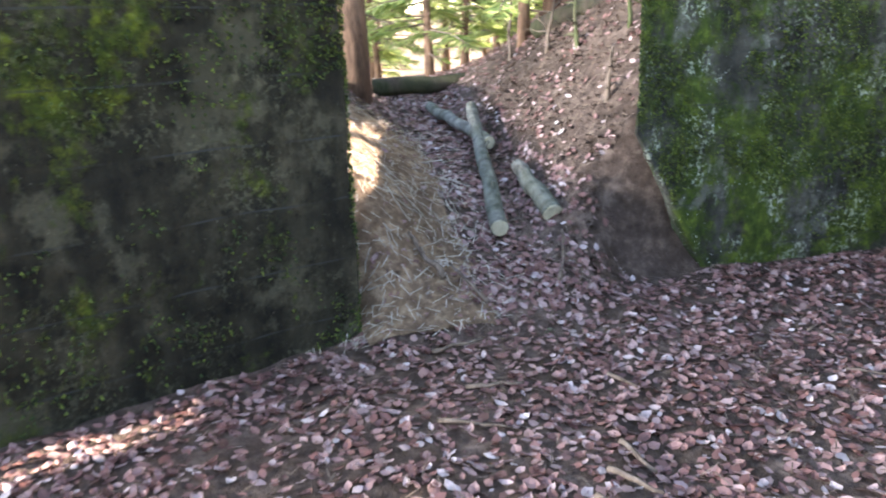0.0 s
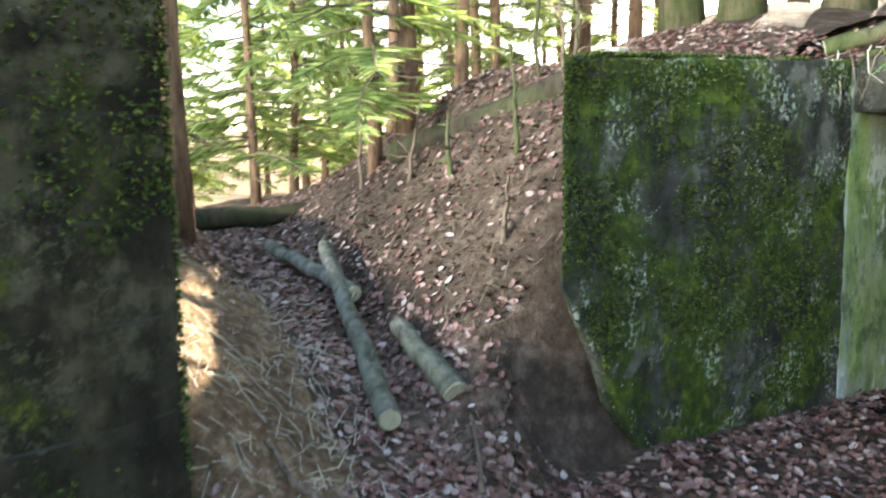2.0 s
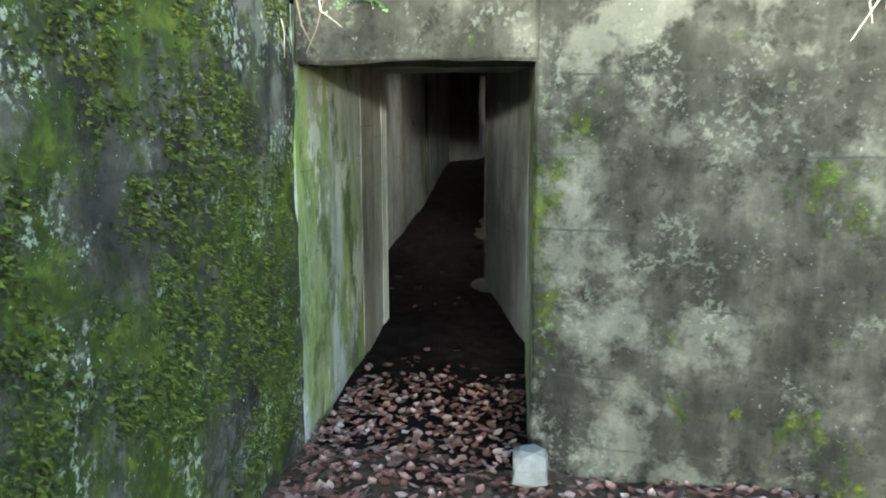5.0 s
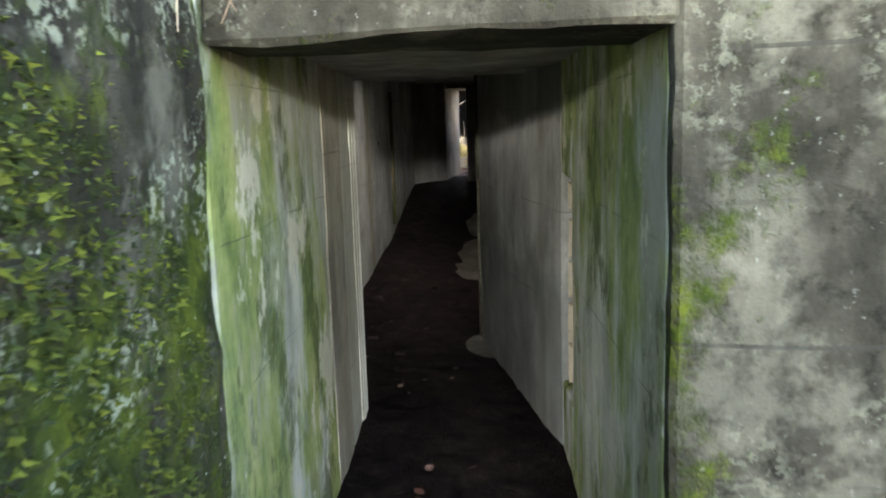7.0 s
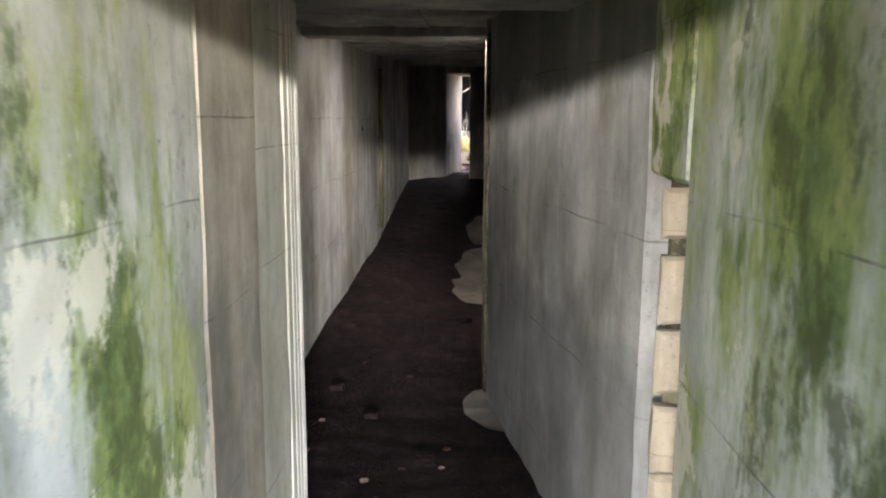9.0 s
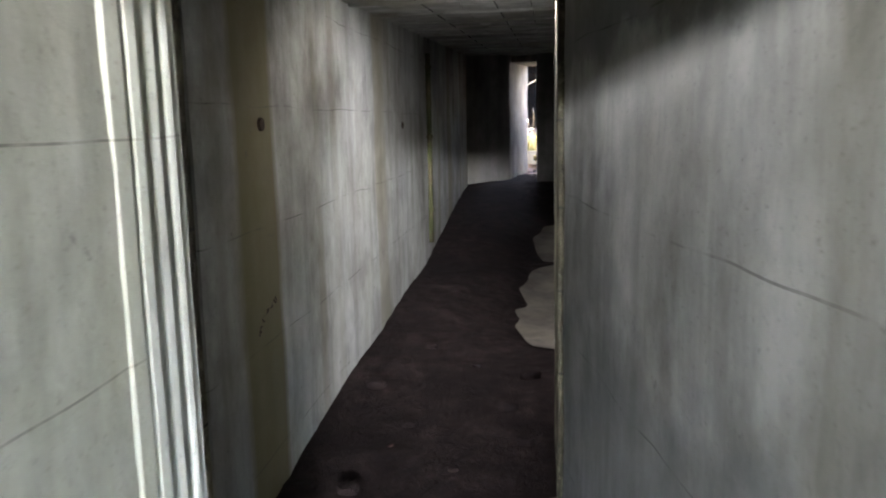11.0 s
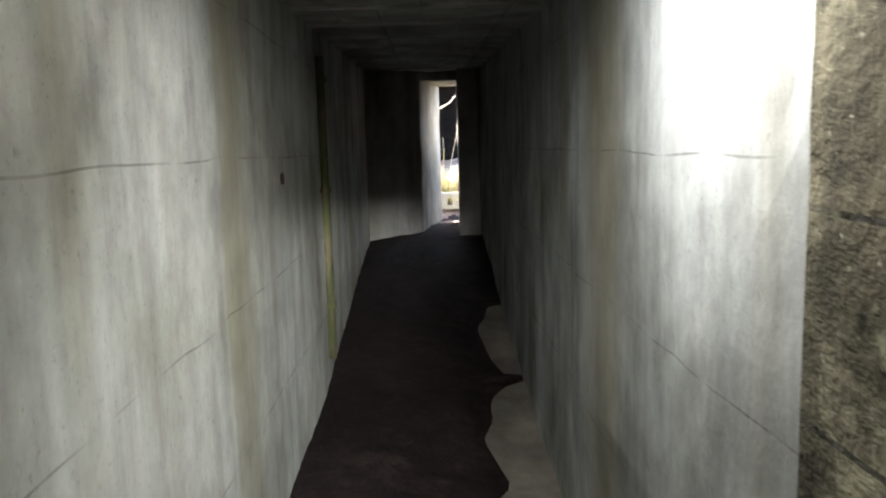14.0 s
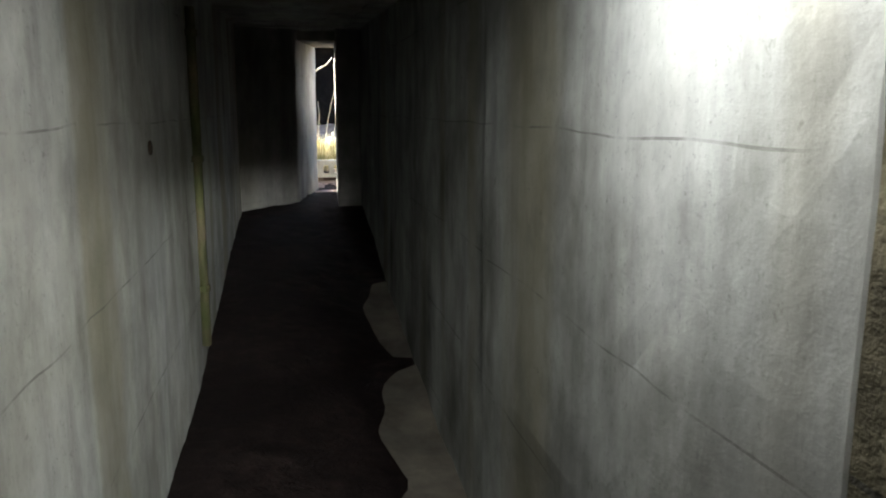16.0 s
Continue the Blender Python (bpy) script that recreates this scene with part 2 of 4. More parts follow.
CEILING = make_inner_concrete("ceiling_concrete", (0.46, 0.46, 0.43), (0.35, 0.34, 0.32), (0.17, 0.16, 0.15), 0.3, 0.0, 0.4, 0.4)
BLOCK = make_inner_concrete("block_concrete", (0.36, 0.36, 0.32), (0.28, 0.28, 0.26), (0.16, 0.16, 0.145), 0.1)
SOIL = make_soil("forest_soil", (0.028, 0.018, 0.012), (0.07, 0.045, 0.032), (0.15, 0.10, 0.07))
TAN = make_soil("dry_needle_soil", (0.07, 0.045, 0.028), (0.19, 0.125, 0.075), (0.38, 0.27, 0.17), 14)
DARKFLOOR = make_soil("dark_earth_and_slot_shade", (0.008, 0.0055, 0.0055), (0.018, 0.012, 0.0115), (0.04, 0.028, 0.027))
LEAF = make_leaf("beech_leaf", ((0.0, (0.08, 0.032, 0.024)), (0.35, (0.15, 0.065, 0.05)), (0.7, (0.22, 0.125, 0.105)), (0.93, (0.30, 0.205, 0.18)), (1.0, (0.46, 0.38, 0.345))))
NEEDLE = make_leaf("needle_spray", ((0.0, (0.13, 0.19, 0.06)), (0.5, (0.26, 0.35, 0.10)), (1.0, (0.50, 0.54, 0.2))), 0.6)
# needles let the low sun through
thin = NEEDLE.node_tree.nodes.new("ShaderNodeBsdfTranslucent")
both = NEEDLE.node_tree.nodes.new("ShaderNodeMixShader")
both.inputs[0].default_value = 0.5
pb = NEEDLE.node_tree.nodes["Principled BSDF"]
NEEDLE.node_tree.links.new(pb.inputs["Base Color"].links[0].from_socket, thin.inputs["Color"])
NEEDLE.node_tree.links.new(pb.outputs[0], both.inputs[1])
NEEDLE.node_tree.links.new(thin.outputs[0], both.inputs[2])
NEEDLE.node_tree.links.new(both.outputs[0], NEEDLE.node_tree.nodes["Material Output"].inputs["Surface"])
FERN = make_leaf("fern_green", ((0.0, (0.06, 0.15, 0.03)), (1.0, (0.18, 0.34, 0.12))))
STRAW = make_leaf("dry_grass", ((0.0, (0.22, 0.22, 0.07)), (0.5, (0.45, 0.40, 0.2)), (1.0, (0.75, 0.68, 0.45))))
MOSSTUFT = make_leaf("moss_tuft", ((0.0, (0.010, 0.022, 0.004)), (0.6, (0.045, 0.066, 0.009)), (1.0, (0.13, 0.155, 0.018))), 0.9)
BARK = make_bark("spruce_bark", (0.045, 0.028, 0.018), (0.20, 0.12, 0.075))
MOSSBARK = make_bark("mossy_bark", (0.03, 0.026, 0.016), (0.14, 0.115, 0.07), 0.55)
LOGBARK = make_bark("grey_log_bark", (0.04, 0.037, 0.03), (0.2, 0.19, 0.155), 0.22)
ROTTEN = make_bark("rotten_wood", (0.014, 0.011, 0.008), (0.06, 0.045, 0.032), 0.25)
CUT = make_bark("cut_wood", (0.22, 0.2, 0.13), (0.42, 0.38, 0.26))
TWIG = make_bark("dead_twig", (0.05, 0.035, 0.025), (0.20, 0.15, 0.11))
PALETWIG = make_bark("pale_twig", (0.2, 0.17, 0.13), (0.48, 0.42, 0.33))
RUST = make_bark("rusty_iron", (0.03, 0.022, 0.017), (0.085, 0.062, 0.048))
SAND = make_soil("ochre_rock", (0.22, 0.13, 0.05), (0.42, 0.27, 0.11), (0.60, 0.42, 0.2), 5)


# ---- helpers for meshes ----
def mesh_object(name, verts, faces, material, smooth=False):
    me = bpy.data.meshes.new(name)
    me.from_pydata(verts, [], faces)
    me.materials.append(material)
    if smooth:
        me.polygons.foreach_set("use_smooth", [True] * len(me.polygons))
    me.update()
    return new(name, me)


def part(name, bm, material, parent=None, label=""):
    me = bpy.data.meshes.new(name)
    bm.to_mesh(me)
    bm.free()
    me.materials.append(material)
    ob = new(name, me)
    ob.parent = parent
    return tagged(ob, label)


def child(ob, parent, label=""):
    ob.parent = parent
    return tagged(ob, label)


def rough_prism(name, foot, z0, z1, material, step=0.09, amp=0.008, cut=None, tops=None):
    """A cast concrete block over a footprint: fine grid, worn and uneven. tops: top height for each corner."""
    bm = bmesh.new()
    tops = tops or [z1] * len(foot)
    low = [bm.verts.new((x, y, z0)) for x, y in foot]
    high = [bm.verts.new((x, y, z)) for (x, y), z in zip(foot, tops)]
    n = len(foot)
    bm.faces.new(low[::-1])
    bm.faces.new(high)
    for i in range(n):
        j = (i + 1) % n
        bm.faces.new((low[i], low[j], high[j], high[i]))
    if cut:
        co, no = cut
        g = bm.verts[:] + bm.edges[:] + bm.faces[:]
        r = bmesh.ops.bisect_plane(bm, geom=g, plane_co=co, plane_no=no, clear_outer=True)
        bmesh.ops.holes_fill(bm, edges=[e for e in bm.edges if e.is_boundary])
    bmesh.ops.recalc_face_normals(bm, faces=bm.faces[:])
    bmesh.ops.bevel(bm, geom=[e for e in bm.edges if e.calc_length() > 0.1], offset=0.012, segments=1, affect="EDGES")
    if step:
        ext = [max(v.co[k] for v in bm.verts) - min(v.co[k] for v in bm.verts) for k in range(3)]
        lo = [min(v.co[k] for v in bm.verts) for k in range(3)]
        for k in range(3):
            for i in range(1, int(ext[k] / step)):
                no = [0, 0, 0]
                no[k] = 1
                co = [0, 0, 0]
                co[k] = lo[k] + i * step
                bmesh.ops.bisect_plane(bm, geom=bm.verts[:] + bm.edges[:] + bm.faces[:], plane_co=co, plane_no=no, dist=0.004)
        bm.normal_update()
        for v in bm.verts:
            d = noise.noise(v.co * 2.1) * amp * 1.6 + noise.noise(v.co * 9.0) * amp * 0.8
            v.co += v.normal * d
    return part(name, bm, material)


def tube(points, radii, sides=8, cap=True):
    """Verts and faces of a tapered tube through points."""
    verts, faces = [], []
    up = Vector((0.13, 0.27, 0.95))
    pts = [Vector(p) for p in points]
    for i, p in enumerate(pts):
        d = (pts[min(i + 1, len(pts) - 1)] - pts[max(i - 1, 0)]).normalized()
        a = d.cross(up)
        if a.length < 0.05:
            a = d.cross(Vector((1, 0, 0)))
        a.normalize()
        b = d.cross(a)
        for k in range(sides):
            w = 2 * math.pi * k / sides
            verts.append(p + (a * math.cos(w) + b * math.sin(w)) * radii[i])
    for i in range(len(pts) - 1):
        for k in range(sides):
            k2 = (k + 1) % sides
            faces.append((i * sides + k, i * sides + k2, (i + 1) * sides + k2, (i + 1) * sides + k))
    if cap:
        faces.append(tuple(range(sides))[::-1])
        faces.append(tuple((len(pts) - 1) * sides + k for k in range(sides)))
    return verts, faces


def merge(chunks):
    verts, faces = [], []
    for v, f in chunks:
        o = len(verts)
        verts.extend(v)
        faces.extend(tuple(i + o for i in q) for q in f)
    return verts, faces


rng = random.Random(11)


def smooth(a, b, x):
    t = min(1.0, max(0.0, (x - a) / (b - a)))
    return t * t * (3 - 2 * t)


# ---- ground ----
def along(x, table):
    """Straight-line interpolation in a short table of (x, value)."""
    if x <= table[0][0]:
        return table[0][1]
    for (a, va), (b, vb) in zip(table, table[1:]):
        if x <= b:
            return va + (vb - va) * (x - a) / (b - a)
    return table[-1][1]


BASE = [(-18.0, 0.3), (-12.0, 0.75), (-9.0, 0.95), (-7.0, 0.88), (-6.0, 0.78), (-4.5, 0.52), (-3.8, 0.27), (-3.0, 0.0)]


def gully(x):
    """Middle line of the gully outside the court."""
    return 1.30 - 0.13 * (x + 3.8)


def front_y(x):
    """The line of the bunker's front."""
    return 4.08 - 0.14 * (x + 2.42)


def unevenness(x, y):
    return 0.05 * noise.noise((x * 0.9, y * 0.9, 0)) + 0.028 * noise.noise((x * 3.1, y * 3.1, 4)) + 0.016 * noise.noise((x * 8, y * 8, 2))


def ground_z(x, y):
    d = y - gully(x)
    edge = 0.28 * smooth(0.45, 0.85, d) + 0.12 * smooth(-0.6, -1.0, d)
    out = smooth(-3.27 - edge, -3.85 - edge * 0.6, x)
    fade = 1 - smooth(-5.2, -10.5, x)
    right = (0.28 * smooth(0.2, 0.75, d) + 1.2 * smooth(0.5, 2.0, d) + 0.7 * smooth(2.0, 5.0, d)) * (0.12 + 0.88 * fade)
    left = smooth(-0.2, -0.95, d) * 0.42 * fade - 0.25 * smooth(-1.2, -3.0, d) * fade
    side = max(smooth(0.45, 0.85, d), smooth(-0.6, -1.0, d))
    return along(x, BASE) * (1 - side + side * out) + out * (right + left) + unevenness(x, y)


def heap_z(x, y):
    """Earth over the bunker."""
    d = y - front_y(x)
    return 2.02 + 0.06 * smooth(-2.4, 0.0, x) + 0.42 * smooth(0.0, 1.5, d) + 0.9 * smooth(1.0, 5.0, d) - 0.5 * smooth(9.0, 12.5, d) + unevenness(x, y) * 0.8


def sheet(name, x0, x1, y0, y1, nx, ny, material, height, keep=lambda x, y: True):
    verts = [(x0 + (x1 - x0) * i / nx, y0 + (y1 - y0) * j / ny) for j in range(ny + 1) for i in range(nx + 1)]
    faces = []
    for j in range(ny):
        for i in range(nx):
            cx, cy = x0 + (x1 - x0) * (i + 0.5) / nx, y0 + (y1 - y0) * (j + 0.5) / ny
            if keep(cx, cy):
                a = j * (nx + 1) + i
                faces.append((a, a + 1, a + nx + 2, a + nx + 1))
    return mesh_object(name, [(x, y, height(x, y)) for x, y in verts], faces, material, True)


def ground_or_bank(x, y):
    z = ground_z(x, y)
    if x < -3.9 and y > 3.0:
        k = smooth(3.0, 4.6, y) * (1 - smooth(-5.5, -12.0, x))
        z += (max(z, heap_z(max(x, -4.4), max(y, 4.3))) - z) * k
    return z


GROUND = make_soil("forest_soil_mixed", (0.035, 0.024, 0.017), (0.09, 0.062, 0.046), (0.20, 0.145, 0.11))
ground = sheet("ground", -18, 7, -7, 21, 230, 250, GROUND, ground_or_bank, lambda x, y: x < -4.15 or y < front_y(x) + 0.02)
tagged(ground, "dark forest soil with banks beside a gully", "ground", kind="structure")
roof = sheet("ground_on_roof", -4.5, 7, 3.6, 17.1, 110, 130, SOIL, heap_z, lambda x, y: y > front_y(x) + 0.06)
tagged(roof, "leaf-strewn earth heaped over the bunker", "ground", kind="structure")


def far_height(x, y):
    return -0.35 + 0.035 * max(0, -x - 14) + 0.6 * noise.noise((x * 0.06, y * 0.06, 2))


far_ground = sheet("ground_far", -170, 170, -170, 170, 100, 100, TAN, far_height, lambda x, y: not (-14 < x < 5 and -4 < y < 19))
tagged(far_ground, "sunlit pale forest floor reaching into the distance", "ground", kind="structure")
tan_bank = sheet("ground_dry_bank", -6.4, -3.05, -0.6, 1.55, 90, 60, TAN, lambda x, y: ground_z(x, y) + 0.02 - 0.09 * smooth(-0.35, 0.12, y - gully(x) + 0.1 * noise.noise((x * 3, y * 3, 5))) - 0.08 * smooth(-5.2, -6.2, x), lambda x, y: (y > 0.34 and x < -3.1) or x < -3.78)
tagged(tan_bank, "dry bank of pale earth and needles", "ground", kind="structure")

# ---- concrete outside ----
wing = rough_prism("wall_wing", [(-3.46, 4.2), (-3.97, 4.2), (-3.83, 2.85), (-3.55, 2.11)], -0.3, 1.9, WING, 0.07, 0.014,
                   cut=((-3.55, 2.11, 0.92), (0, -0.86, -0.50)), tops=[2.04, 2.04, 2.0, 1.98])
tagged(wing, "moss-covered concrete wing wall beside the bunker entrance", "wall", kind="structure")
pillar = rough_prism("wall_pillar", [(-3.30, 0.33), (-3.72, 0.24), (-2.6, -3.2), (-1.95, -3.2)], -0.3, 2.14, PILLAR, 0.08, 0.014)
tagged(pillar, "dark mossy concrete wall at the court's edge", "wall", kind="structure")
facade = rough_prism("wall_facade", [(-2.424, 4.078), (4.0, 3.18), (4.0, 4.6), (-2.385, 4.6), (-2.385, 4.15), (-2.424, 4.15)], -0.3, 2.05, FACADE, 0.08, 0.009)
tagged(facade, "weathered board-marked concrete front of the bunker", "wall", kind="structure")
lintel = rough_prism("wall_lintel", [(-3.46, 4.225), (-2.422, 4.075), (-2.422, 4.55), (-3.46, 4.55)], 1.745, 2.045, FACADE, 0.07, 0.009)
tagged(lintel, "concrete lintel with lichen over the doorway", "wall", kind="structure")
east = rough_prism("wall_east", [(4.0, 3.18), (2.6, -4.5), (3.2, -4.5), (4.6, 3.18)], -0.3, 1.6, FACADE, 0)
tagged(east, "plain concrete wall closing the court", "wall", kind="structure")

# ---- bunker inside ----
LX, RX = -3.98, -2.85
entry_left = rough_prism("wall_entry_left_1", [(-3.462, 4.2), (-3.497, 5.7), (-4.7, 5.7), (-4.7, 4.2)], -0.4, 2.0, REVEAL, 0.1, 0.005)
tagged(entry_left, "pale concrete entrance wall streaked with green algae", "wall", kind="structure")
entry_left_b = rough_prism("wall_entry_left_2", [(-3.497, 5.7), (-3.52, 6.70), (-4.7, 6.70), (-4.7, 5.7)], -0.4, 2.0, PALE, 0.1, 0.005)
tagged(entry_left_b, "pale grey board-marked concrete wall before the door frame", "wall", kind="structure")
stained = rough_prism("wall_entry_left_3", [(-3.493, 5.69), (-3.504, 6.15), (-3.55, 6.15), (-3.55, 5.69)], -0.3, 1.83, YELLOW, 0.1, 0.003)
tagged(stained, "brown water-stained strip of the entrance wall", "wall", kind="structure")
# core takes the darker pitted concrete to paint in the frame's shadow
frame_left = rough_prism("wall_door_frame", [(-3.60, 6.704), (-3.97, 7.54), (-3.98, 7.7), (-4.7, 7.7), (-4.7, 6.704)], -0.4, 2.1, ROUGH, 0.12, 0.004)
tagged(frame_left, "stepped concrete door frame with worn vertical edges", "wall", kind="structure")
FRAME_A, FRAME_B = Vector((-3.513, 6.47, 0)), Vector((-3.521, 6.70, 0))
fd = (FRAME_B - FRAME_A).normalized()
fn = Vector((fd.y, -fd.x, 0))
widths = (0.052, 0.036, 0.024, 0.034, 0.022, 0.028, 0.032)
proud = (0.005, 0.010, 0.003, 0.008, 0.002, 0.009, 0.005)
run = 0.0
for w, h in zip(widths, proud):
    bm = bmesh.new()
    rings = []
    for k in range(25):
        z = -0.15 + 2.25 * k / 24
        e = 0.003 * noise.noise((run * 9, z * 5, 1)), 0.003 * noise.noise((run * 9, z * 5, 8))
        a, b = FRAME_A + fd * (run + 0.004 + e[0]), FRAME_A + fd * (run + w - 0.006 + e[1])
        rings.append([bm.verts.new((q.x, q.y, z)) for q in (a - fn * 0.03, a + fn * (h - 0.006), a + fd * 0.004 + fn * h, b - fd * 0.004 + fn * (h + 0.004), b + fn * (h - 0.006), b - fn * 0.03)])
    for lo, hi in zip(rings, rings[1:]):
        for k in range(5):
            bm.faces.new((lo[k], lo[k + 1], hi[k + 1], hi[k]))
    bm.faces.new(rings[-1])
    bmesh.ops.recalc_face_normals(bm, faces=bm.faces[:])
    part("board_cast", bm, PALE, frame_left)
    run += w
entry_right = rough_prism("wall_entry_right", [(-2.424, 4.152), (-2.387, 4.152), (-2.387, 4.604), (-1.9, 4.604), (-1.9, 5.75), (-2.45, 5.75)], -0.4, 1.95, REVEAL, 0.1, 0.004)
tagged(entry_right, "pale concrete entrance wall streaked with green algae", "wall", kind="structure")
for nm, z0, z1 in (("wall_below_niche", -0.4, 0.3), ("wall_above_niche", 1.30, 2.0)):
    tagged(rough_prism(nm, [(-2.45, 5.754), (-1.9, 5.754), (-1.9, 6.116), (-2.455, 6.116)], z0, z1, REVEAL, 0.1, 0.005), "pale concrete beside the narrow niche", "wall", kind="structure")
tagged(rough_prism("wall_niche_back", [(-1.96, 5.70), (-1.6, 5.70), (-1.6, 6.48), (-1.96, 6.48)], -0.3, 2.0, BEIGE, 0.1, 0.006), "rough beige masonry behind a narrow opening", "wall", kind="structure")
niche_fill = rough_prism("wall_niche_fill", [(-2.40, 6.06), (-1.97, 6.06), (-1.97, 6.114), (-2.40, 6.114)], 0.3, 1.298, ROUGH, 0)
tagged(niche_fill, "broken masonry filling the side of the niche", "wall", kind="structure")
for z0, z1, d in ((0.31, 0.50, 0.05), (0.52, 0.70, 0.02), (0.73, 0.90, 0.06), (0.92, 1.10, 0.03), (1.14, 1.27, 0.05)):
    piece = rough_prism("stone_block", [(-2.435, 6.0 + d * 0.4), (-2.0, 5.99 + d), (-2.0, 6.07), (-2.43, 6.07)], z0, z1, BEIGE, 0.06, 0.012)
    child(piece, niche_fill)
slanted = rough_prism("wall_slanted", [(-2.455, 6.12), (-1.9, 6.12), (-1.9, 8.22), (-2.85, 8.22)], -0.4, 2.3, SLANT, 0.1, 0.005)
tagged(slanted, "bluish grey concrete wall narrowing the passage", "wall", kind="structure")
# the slot's back takes the near-black floor colour, so its shade is painted
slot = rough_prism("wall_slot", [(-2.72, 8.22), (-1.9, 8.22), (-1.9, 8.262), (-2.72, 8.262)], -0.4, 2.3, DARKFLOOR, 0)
tagged(slot, "vertical slot of the door track, its shade in the colour", "wall", kind="structure")
left = rough_prism("wall_corridor_left", [(LX, 7.7), (LX, 15.9), (-4.7, 15.9), (-4.7, 7.7)], -0.4, 2.4, LEFTWALL, 0.1, 0.005)
tagged(left, "pale board-marked corridor wall with vertical water stains", "wall", kind="structure")
right_rough = rough_prism("wall_corridor_right_3", [(-2.868, 8.262), (-1.9, 8.262), (-1.9, 9.12), (-2.874, 9.12)], -0.5, 2.4, ROUGH, 0.1, 0.004)
tagged(right_rough, "dark pitted concrete behind the door track", "wall", kind="structure")
right_a = rough_prism("wall_corridor_right_1", [(-2.862, 9.12), (-1.9, 9.12), (-1.9, 10.95), (-2.862, 10.95)], -0.5, 2.4, INNER, 0.1, 0.005)
tagged(right_a, "pale streaked corridor wall lit by the added lamp", "wall", kind="structure")
right_b = rough_prism("wall_corridor_right_2", [(-2.842, 10.95), (-1.9, 10.95), (-1.9, 16.5), (-2.842, 16.5)], -0.5, 2.4, INNER, 0.1, 0.005)
tagged(right_b, "pale streaked corridor wall reaching the far exit", "wall", kind="structure")
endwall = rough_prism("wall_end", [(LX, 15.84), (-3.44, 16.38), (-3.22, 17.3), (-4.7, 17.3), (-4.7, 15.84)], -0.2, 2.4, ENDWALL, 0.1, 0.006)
tagged(endwall, "concrete end wall beside the far exit, backlit shade in its colour", "wall", kind="structure")
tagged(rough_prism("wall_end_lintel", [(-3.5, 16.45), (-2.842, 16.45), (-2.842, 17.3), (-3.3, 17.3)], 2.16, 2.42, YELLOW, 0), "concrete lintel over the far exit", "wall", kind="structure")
tagged(rough_prism("wall_exit_jamb", [(-3.07, 15.95), (-2.846, 15.95), (-2.846, 17.2), (-3.02, 17.2)], -0.2, 2.3, ENDWALL, 0.1, 0.005), "concrete jamb of the far exit, coloured like the shaded end wall", "wall", kind="structure")
ceil1 = rough_prism("ceiling_entry", [(-3.55, 4.55), (-2.3, 4.55), (-2.3, 6.9), (-3.65, 6.9)], 1.815, 2.0, CEILING, 0.12, 0.006)
tagged(ceil1, "dark concrete ceiling of the entrance", "ceiling", kind="structure")


def slab(name, x0, x1, y0, y1):
    """A stretch of corridor ceiling, which climbs gently, with cast board ridges underneath."""
    z = lambda y: 2.04 + 0.036 * (y - 10.5)
    verts, faces = [], []
    n = max(1, int((x1 - x0) / 0.19))
    for k in range(n):
        a, b = x0 + (x1 - x0) * k / n + 0.004, x0 + (x1 - x0) * (k + 1) / n - 0.004
        dz = 0.006 * (k % 2)
        o = len(verts)
        for x in (a, b):
            for y in (y0, y1):
                verts += [(x, y, z(y) + dz), (x, y, z(y) + 0.25)]
        faces += [tuple(o + i for i in f) for f in ((0, 2, 6, 4), (1, 5, 7, 3), (0, 4, 5, 1), (2, 3, 7, 6), (0, 1, 3, 2), (4, 6, 7, 5))]
    o = len(verts)
    verts += [(x0, y0, z(y0) + 0.02), (x1, y0, z(y0) + 0.02), (x1, y1, z(y1) + 0.02), (x0, y1, z(y1) + 0.02)]
    faces.append((o, o + 3, o + 2, o + 1))
    return tagged(mesh_object(name, verts, faces, CEILING), "board-marked grey concrete corridor ceiling", "ceiling", kind="structure")


for k, box in enumerate([(-4.2, -1.8, 6.9, 8.96), (-4.2, -3.41, 8.96, 9.36), (-2.97, -1.8, 8.96, 9.36), (-4.2, -1.8, 9.36, 17.3)]):
    slab("ceiling_%d" % (k + 1), *box)
for k in range(11):
    y = 9.7 + 0.61 * k
    zz = 2.04 + 0.036 * (y - 10.5)
    tagged(rough_prism("ceiling_joint_%d" % (k + 1), [(LX, y), (RX, y), (RX, y + 0.05), (LX, y + 0.05)], zz - 0.008, zz + 0.05, CEILING, 0), "raised joint across the ceiling", "ceiling", kind="structure")
# lip added to hide the invented ceiling opening from the camera
tagged(rough_prism("ceiling_downstand", [(LX, 8.80), (-2.85, 8.80), (-2.85, 8.94), (LX, 8.94)], 1.925, 2.02, CEILING, 0.12, 0.004), "added concrete lip hiding the lamp shaft from view", "ceiling", kind="structure")
# invented shaft around the added lamp
shaft = [((-3.41, 8.96), (-2.97, 8.92)), ((-3.41, 9.40), (-2.97, 9.36)), ((-3.45, 8.96), (-3.41, 9.36)), ((-2.97, 8.96), (-2.93, 9.36))]
for k, ((x0, y0), (x1, y1)) in enumerate(shaft):
    x0, x1, y0, y1 = min(x0, x1), max(x0, x1), min(y0, y1), max(y0, y1)
    tagged(rough_prism("wall_shaft_%d" % (k + 1), [(x0, y0), (x1, y0), (x1, y1), (x0, y1)], 2.26, 3.9, BLOCK, 0), "concrete side of the invented lamp shaft", "wall", kind="structure")

